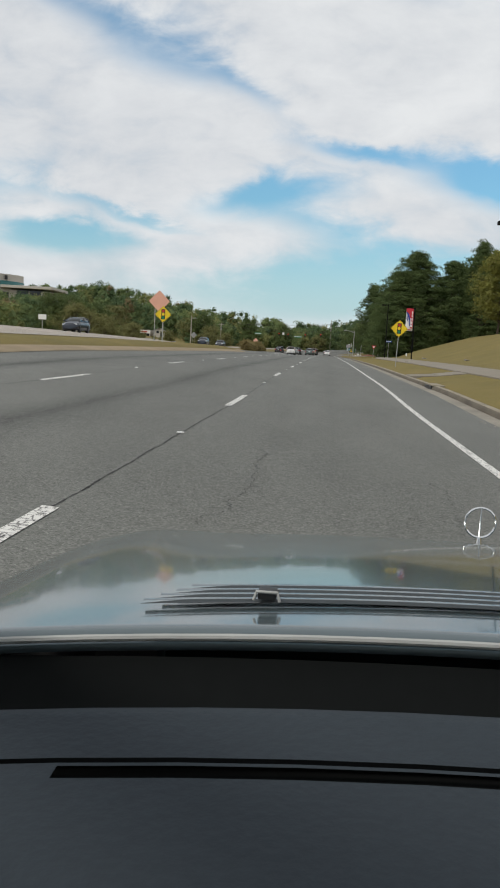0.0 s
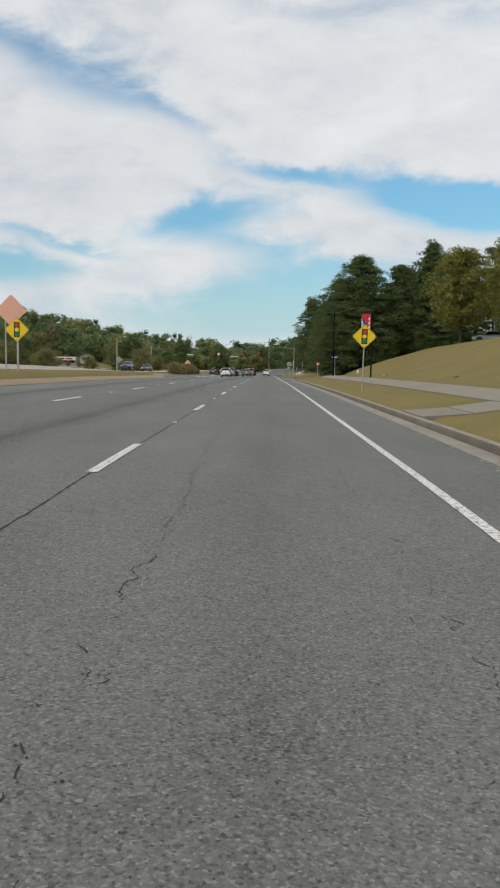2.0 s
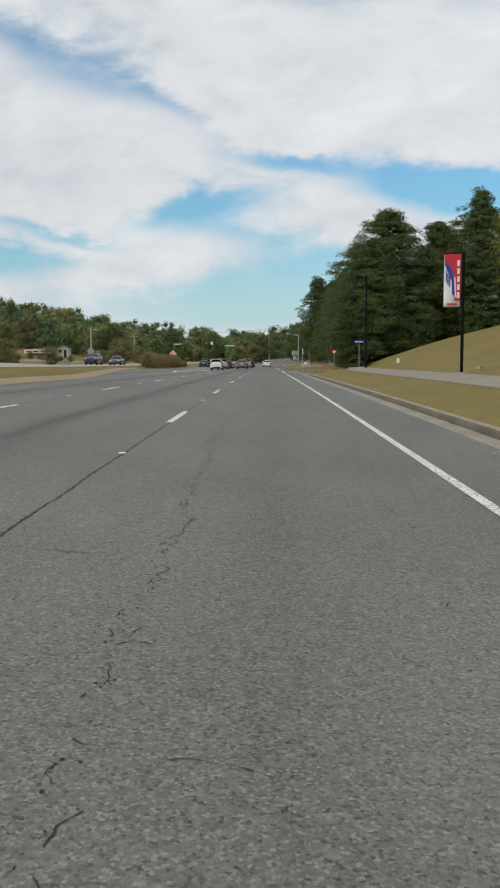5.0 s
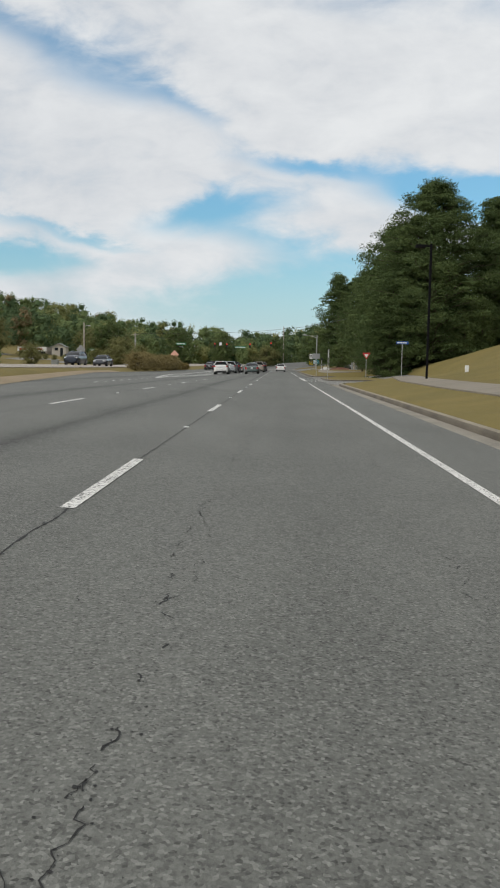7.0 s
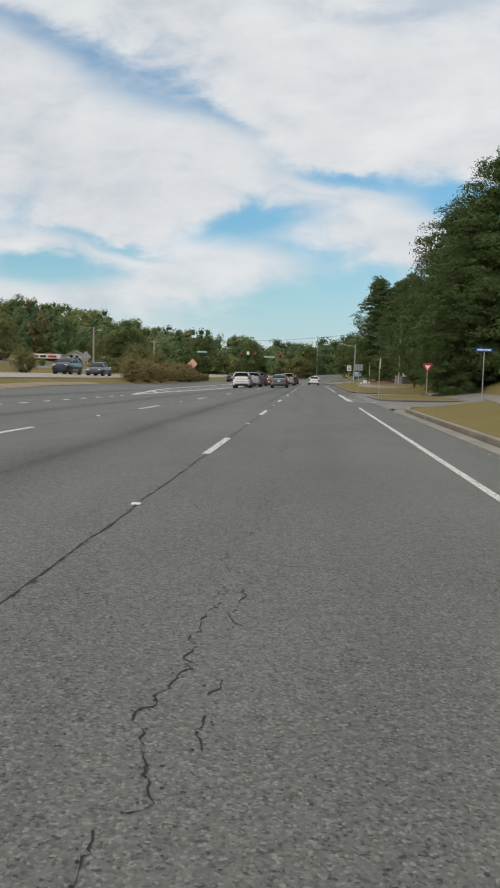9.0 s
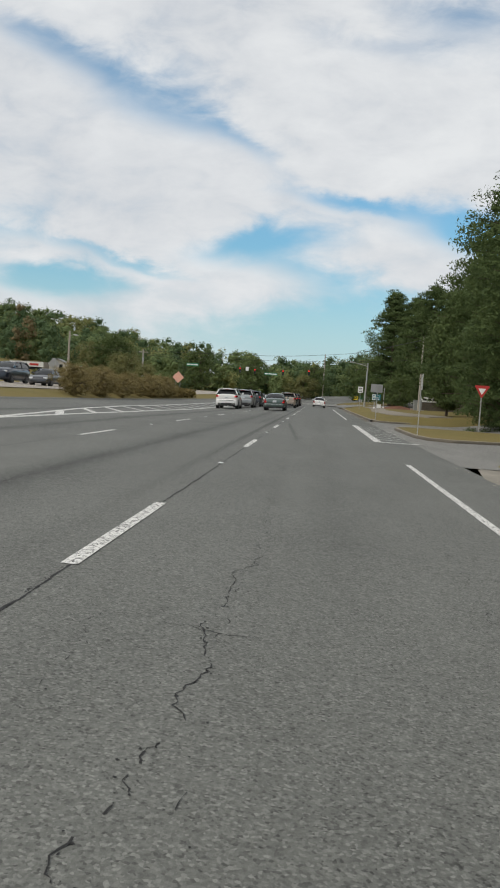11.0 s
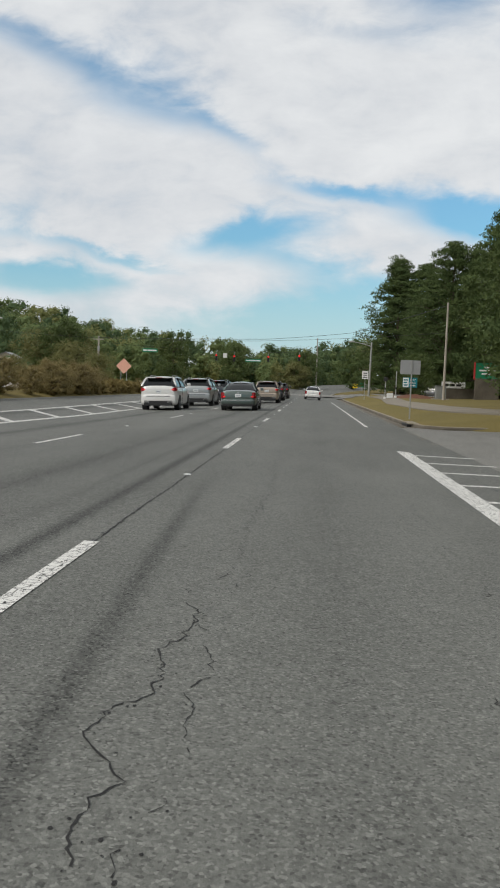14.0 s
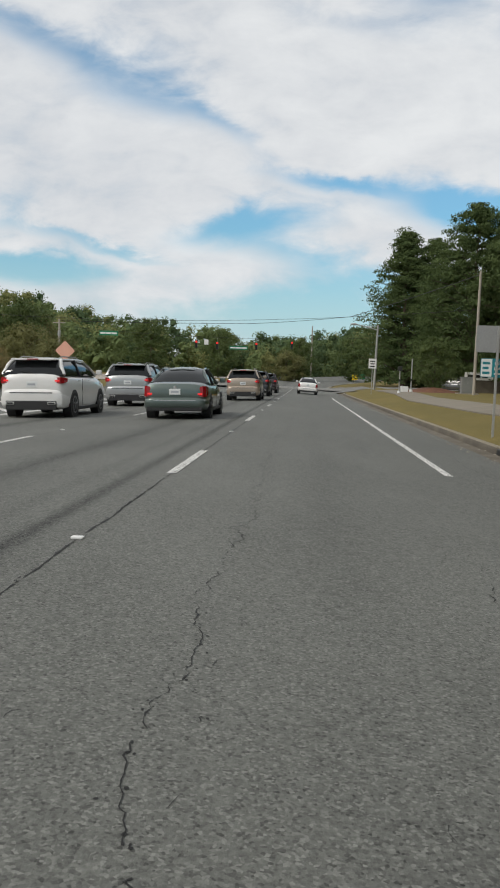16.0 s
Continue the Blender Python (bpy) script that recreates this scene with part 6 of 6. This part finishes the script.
park(make_car("sedan", "black saloon car on the oncoming carriageway", CHARCOAL, "oncoming", "sedan", 4.6, 1.8, 1.45, lit=False), -21.5, 170, 180, far_lane)
park(make_car("sedan", "silver car parked on top of the grass bank", SILVER, "bank car park", "sedan", 4.7, 1.8, 1.45, lit=False), 33.5, 118, 75, on_land)
park(make_car("sedan", "dark car parked on top of the grass bank", CHARCOAL, "bank car park", "sedan", 4.7, 1.8, 1.45, lit=False), 36.5, 106, 80, on_land)
park(make_car("sedan", "grey car parked below the trees", GREY, "", "sedan", 4.7, 1.8, 1.45, lit=False), 19.6, 233.0, 62, on_land)


# ---------------------------------------------------------------- far buildings
def office(x, y):
    z = land_z(x, y)
    t = thing("office_building", "pale curved office building with teal and dark window bands", "building", "", pose(x, y, z, 0, 0, 4))
    r = 9.0
    arc = lambda rad: [(rad * math.cos(a), rad * math.sin(a)) for a in (2 * math.pi * k / 40 for k in range(40))]
    part("drum", Shape().loft([[(p[0], p[1], zz - z) for p in arc(r)] for zz in (-4, 18.6)]), WALL_PALE, t, "round pale corner drum")
    for k, (zz, m) in enumerate(((14.6 - z, WALL_TEAL), (11.4 - z, WALL_DARK), (8.5 - z, WALL_TEAL), (5.0 - z, WALL_DARK))):
        part("window_band", Shape().loft([[(p[0], p[1], h) for p in arc(r + 0.15)] for h in (zz, zz + 2.0)]), m, t)
    part("wing", Shape().box(6, 19, -6, 8, -8, 14.0 - z, 0.2), WALL_PALE, t)
    part("wing_roof", Shape().box(5, 20.5, -8, 10, 14.6 - z, 15.4 - z, 0.1), WALL_PALE, t, "overhanging flat roof")
    for zz in (12.2 - z, 9.0 - z, 5.8 - z):
        for k in range(2):
            part("window", Shape().box(9.5 + 3.8 * k, 12.8 + 3.8 * k, -6.15, -5.9, zz, zz + 1.9), WALL_DARK, t)
    for k in range(4):
        part("roof_sign_block", Shape().box(2.6 + 1.1 * k, 3.4 + 1.1 * k, -r * 0.75 - 0.3, -r * 0.75 + 0.3, 17.0 - z, 18.2 - z, 0.05), SIGN_BLACK, t)


office(-101.0, 232)


def shop(x0, x1, y, d, top):
    """Long low shop: white fascia with dark and red sign fields over a shaded front."""
    z = land_z((x0 + x1) / 2, y)
    h, w = top - z, (x1 - x0) / 2
    t = thing("shop_building", "long low white shop with dark and red fascia signs", "building", "", pose((x0 + x1) / 2, y, z))
    part("wall", Shape().box(-w, w, 0, d, -1.5, h - 0.05, 0.05), WALL_PALE, t)
    part("fascia", Shape().box(-w - 0.15, w + 0.15, -0.35, 0.05, h - 1.15, h, 0.03), SIGN_WHITE, t, "white fascia band")
    part("shop_front", Shape().box(-w + 0.3, w - 0.3, -0.06, 0.03, -1.0, h - 1.2, 0.02), WALL_DARK, t, "dark shop windows")
    for a, b, m in ((-0.9, -0.45, SIGN_RED), (-0.35, 0.05, SIGN_BLACK), (0.2, 0.75, SIGN_RED)):
        part("fascia_sign", Shape().box(a * w, b * w, -0.41, -0.34, h - 0.85, h - 0.35, 0.01), m, t)
    part("roof_edge", Shape().box(-w - 0.2, w + 0.2, -0.4, d, h, h + 0.08, 0.02), WALL_PALE, t)


def cottage(x, y, w, d, eave, peak):
    z = land_z(x, y)
    e, p = eave - z, peak - z
    t = thing("gabled_house", "small cream gabled house beside the shop", "house", "", pose(x, y, z, 0, 0, 8))
    part("wall", Shape().loft([[(-w / 2, yy, -1.5), (w / 2, yy, -1.5), (w / 2, yy, e), (0, yy, p), (-w / 2, yy, e)] for yy in (0, d)]), WALL_PALE, t, "cream gable wall")
    for sx in (-1, 1):
        part("roof", Shape().add([(sx * (w / 2 + 0.3), -0.3, e - 0.1), (0, -0.3, p + 0.06), (0, d, p + 0.06), (sx * (w / 2 + 0.3), d, e - 0.1),
                                  (sx * (w / 2 + 0.3), -0.3, e), (0, -0.3, p + 0.16), (0, d, p + 0.16), (sx * (w / 2 + 0.3), d, e)],
                                 [(0, 1, 2, 3), (4, 5, 6, 7), (0, 1, 5, 4), (1, 2, 6, 5), (2, 3, 7, 6), (3, 0, 4, 7)]), CABINET, t, "grey pitched roof")
    part("window", Shape().box(-w * 0.28, -w * 0.05, -0.04, 0.05, e - 1.0, e - 0.2, 0.01), WALL_DARK, t)
    part("door", Shape().box(w * 0.1, w * 0.3, -0.04, 0.05, -0.2, e - 0.3, 0.01), WALL_DARK, t)


shop(-71.5, -63.6, 285, 8, 5.2)
cottage(-60.1, 285, 3.9, 6, 5.3, 6.2)


# ---------------------------------------------------------------- the car in whose front seat the ride begins
MATT_BLACK = mat("matt_black", (0.007, 0.008, 0.008), 0.9, vary=0.2, spec=0.08)
VENT = mat("vent_slot", (0.045, 0.052, 0.056), 0.7, vary=0.2, spec=0.2)
DASH = mat("dashboard_vinyl", (0.029, 0.038, 0.047), 0.8, spec=0.25, vary=0.2, scale=3, fine=120, bump=0.1)
BONNET = mat("grey_blue_paint", (0.105, 0.135, 0.145), 0.18, metal=0.4, vary=0.06, scale=0.8, fine=40, coat=0.65)
CX, EYE_Y, GROUND_Z, OX = 2.08, -5.50, -0.12, -0.02


def ride_car():
    t = thing("open_saloon_car", "grey-blue saloon car with vented bonnet and dark dashboard, no windscreen glass", "car", "", pose(CX, EYE_Y, GROUND_Z, 0.2))

    def top(x, y):
        """Height of bonnet and wings over the ground."""
        f = (y - 0.70) / 1.20
        z = 0.842 - 0.10 * f - 0.085 * max(f, 0) ** 2.2
        a = abs(x) / 0.9
        z -= 0.055 * a ** 2.4
        z -= 0.10 * max(0.0, a - 0.86) / 0.14 * max(0.0, a - 0.86) / 0.14
        z += 0.012 * math.exp(-((a - 0.80) / 0.11) ** 2) * smooth(0.9, 1.5, y)
        return z

    ys = [0.70 + 1.22 * k / 26 for k in range(27)]
    rear = lambda x: 0.045 * (x / 0.8) ** 2 - 0.005
    rows = [[(x, y - rear(x) * (1 - k / 26), top(x, y) + 0.004 - 0.05 * smooth(20, 26, k) * (k > 20)) for x in (-0.79 + 1.58 * j / 32 for j in range(33))] for k, y in enumerate(ys)]
    hood = part("bonnet", Shape().sheet(rows), BONNET, t, "glossy grey-blue bonnet", True)
    hood.modifiers.new("thickness", "SOLIDIFY").thickness = 0.012
    # highlight along the bonnet's rear edge, added as a pale tube
    part("bonnet_edge_glint", Shape().tube([(x, 0.70 - rear(x), top(x, 0.70) + 0.004) for x in (-0.79 + 1.58 * j / 24 for j in range(25))], 0.0034, 8), GALV, hood, "pale tube standing in for the highlight on the rear edge", True)
    # louvres in two panels
    for k in range(4):
        y = 0.772 + 0.0235 * k
        a, b = -0.565 + 0.013 * k, 0.565 - 0.013 * k
        xs_ = [a + (b - a) * j / 48 for j in range(49)]
        sag = lambda x: 0.055 * (1 - (x / 0.65) ** 2)
        thin = lambda x: min(1.0, 0.15 + min(x - a, b - x) / 0.05)
        part("louvre", Shape().sheet([[(x, y + dy * thin(x) + sag(x), top(x, y + sag(x)) + 0.0095) for x in xs_] for dy in (0, 0.0125)]), VENT, hood, "dark vent slot", True)
        part("louvre_rib", Shape().sheet([[(x, y + 0.0125 + dy + sag(x), top(x, y + 0.0125 + dy + sag(x)) + 0.0085 + dz) for x in xs_] for dy, dz in ((0, 0.0015), (0.0055, 0.0028), (0.011, 0.0))]), BONNET, hood, "", True)
    for x in (-0.435, 0.435):
        z = top(x, 0.76) + 0.009
        n = part("washer_nozzle", Shape().box(x - 0.010, x + 0.010, 0.80, 0.825, z, z + 0.008, 0.003), SIGN_BLACK, hood, "black washer jet", True)
        part("nozzle_rim", Shape().tube([(x - 0.0135, 0.797, z), (x - 0.011, 0.799, z + 0.009), (x + 0.011, 0.799, z + 0.009), (x + 0.0135, 0.797, z)], 0.0018, 8), GALV, n, "", True)
    # plain ring ornament on a stem
    zt = top(0, 1.8) - 0.02
    orn = part("bonnet_ornament", Shape().tube([(OX, 1.8, zt), (OX, 1.8, zt + 0.035)], [0.011, 0.005], 10), CHROME, t, "chrome ring ornament on a stem", True)
    circ = [(OX + 0.034 * math.cos(a), 1.8, zt + 0.069 + 0.034 * math.sin(a)) for a in (2 * math.pi * k / 32 for k in range(33))]
    part("ring", Shape().tube(circ, 0.0028, 8), CHROME, orn, "chrome ring", True)
    part("crossbar", Shape().tube([(OX, 1.8, zt + 0.035), (OX, 1.8, zt + 0.103)], 0.0024, 8), CHROME, orn, "", True)
    # wings, doors and boot: the outer shell
    for sx in (-1, 1):
        side = []
        for k in range(40):
            y = -2.95 + 4.9 * k / 39
            belt = top(0.84, max(y, 0.6)) if y > 0.6 else 0.86
            nose = smooth(1.55, 1.95, y)
            side.append([(sx * (a - 0.16 * nose), y, z) for a, z in ((0.79, belt + 0.012), (0.85, belt - 0.005), (0.885, belt - 0.04), (0.905, belt - 0.16), (0.91, 0.48), (0.895, 0.28), (0.85, 0.2))])
        part("side_panel", Shape().sheet(side), BONNET, t, "", True)
        for y in (1.05, -1.85):
            part("wheel_arch", Shape().tube([(sx * 0.66, y, 0.33), (sx * 0.913, y, 0.33)], 0.375, 26), PLASTIC, t, "", True)
            wheel = part("wheel", Shape().tube([(sx * 0.70, y, 0.32), (sx * 0.905, y, 0.32)], 0.26, 24), PLASTIC, t, "", True)
            part("tyre", Shape().tube([(sx * 0.70, y, 0.32), (sx * 0.72, y, 0.32), (sx * 0.90, y, 0.32), (sx * 0.925, y, 0.32)], [0.29, 0.32, 0.32, 0.30], 28), RUBBER, wheel, "", True)
            part("rim", Shape().tube([(sx * 0.918, y, 0.32), (sx * 0.932, y, 0.32)], [0.22, 0.2], 24), RIM, wheel, "alloy rim", True)
        part("front_pillar", Shape().tube([(sx * 0.80, 0.72, 0.84), (sx * 0.70, 0.15, 1.22), (sx * 0.64, -0.12, 1.40)], [0.045, 0.04, 0.035], 8), BONNET, t, "", True)
        part("rear_pillar", Shape().tube([(sx * 0.78, -2.1, 0.86), (sx * 0.66, -1.5, 1.38)], [0.12, 0.06], 8), BONNET, t, "", True)
        part("headlight", Shape().loft([[(sx * 0.60 + 0.12 * math.cos(a), y, 0.50 + 0.085 * math.sin(a)) for a in (2 * math.pi * k / 20 for k in range(20))] for y in (1.80, 1.92)]), HEADLAMP, t, "round headlamp", True)
        part("mirror", Shape().box(min(sx * 0.93, sx * 1.1), max(sx * 0.93, sx * 1.1), 0.32, 0.42, 0.90, 1.04, 0.03), BONNET, t, "", True)
        part("door_handle", Shape().box(min(sx * 0.90, sx * 0.935), max(sx * 0.90, sx * 0.935), -0.6, -0.4, 0.70, 0.735, 0.01), BONNET, t)
        part("tail_light", Shape().box(min(sx * 0.55, sx * 0.84), max(sx * 0.55, sx * 0.84), -2.98, -2.9, 0.66, 0.84, 0.03), TAIL, t, "red tail lamp")
    part("roof", Shape().sheet([[(x, y, 1.43 - 0.05 * (x / 0.66) ** 2 - 0.05 * ((y + 0.8) / 0.75) ** 2 * 0.6) for x in (-0.66 + 1.32 * j / 10 for j in range(11))] for y in (-1.55 + 1.45 * k / 8 for k in range(9))]), BONNET, t, "", True)
    part("boot", Shape().sheet([[(x, y, 0.87 - 0.03 * (x / 0.8) ** 2 - 0.03 * smooth(-2.2, -2.95, y)) for x in (-0.8 + 1.6 * j / 8 for j in range(9))] for y in (-2.95, -2.8, -2.5, -2.2, -1.95)]), BONNET, t, "", True)
    part("tail_panel", Shape().box(-0.84, 0.84, -2.98, -2.92, 0.25, 0.85, 0.02), BONNET, t, "", True)
    part("nose_panel", Shape().box(-0.74, 0.74, 1.84, 1.93, 0.25, 0.60, 0.03), BONNET, t, "", True)
    part("grille", Shape().box(-0.30, 0.30, 1.90, 1.95, 0.42, 0.60, 0.03), CHROME, t, "chrome grille")
    part("floor_pan", Shape().box(-0.84, 0.84, -2.9, 1.8, 0.16, 0.22), PLASTIC, t)
    # scuttle, wiper and dashboard
    part("scuttle", Shape().sheet([[(x, y - rear(x) * 0.9, z - 0.03 * (x / 0.8) ** 2) for x in (-0.80 + 1.6 * j / 20 for j in range(21))] for y, z in ((0.70, 0.825), (0.66, 0.80), (0.62, 0.80), (0.60, 0.79), (0.54, 0.75))]), MATT_BLACK, t, "black scuttle below the windscreen", True)
    part("wiper", Shape().tube([(-0.1, 0.63, 0.815), (0.35, 0.62, 0.82), (0.75, 0.60, 0.80)], 0.006, 8), PLASTIC, t, "black wiper arm", True)
    curve = lambda x: 0.09 * ((x + 0.2) / 0.8) ** 2

    def deck(x, y):
        return 0.842 - 0.04 * (x / 0.8) ** 2

    for y0, y1 in ((0.497, 0.585), (0.10, 0.472)):
        part("dash_top", Shape().sheet([[(x, y0 + (y1 - y0) * k / 6 - curve(x), deck(x, y0) - (0.012 if y1 > 0.5 and k == 6 else 0)) for x in (-0.78 + 1.56 * j / 20 for j in range(21))] for k in range(7)]), DASH, t, "dark blue-grey dashboard top", True)
    part("dash_groove", Shape().sheet([[(x, y - curve(x), deck(x, 0.44) - 0.012) for x in (-0.78 + 1.56 * j / 20 for j in range(21))] for y in (0.465, 0.51)]), MATT_BLACK, t, "black groove in the dashboard", True)
    part("dash_ledge", Shape().sheet([[(x, y - curve(x), deck(x, 0.48) - 0.001) for x in (-0.78 + 1.56 * j / 20 for j in range(21))] for y in (0.4885, 0.4925)]), DASH, t, "narrow ledge", True)
    part("dash_end", Shape().sheet([[(x, y - curve(x), deck(x, 0.48)) for x in (-0.78, -0.70, -0.62, -0.545)] for y in (0.471, 0.490)]), DASH, t, "plain end of the defroster slot", True)
    part("dash_face", Shape().sheet([[(x, 0.10 - curve(x) - 0.04 * k, deck(x, 0.1) - 0.12 * k) for x in (-0.78 + 1.56 * j / 20 for j in range(21))] for k in range(4)]), DASH, t, "", True)


ride_car()
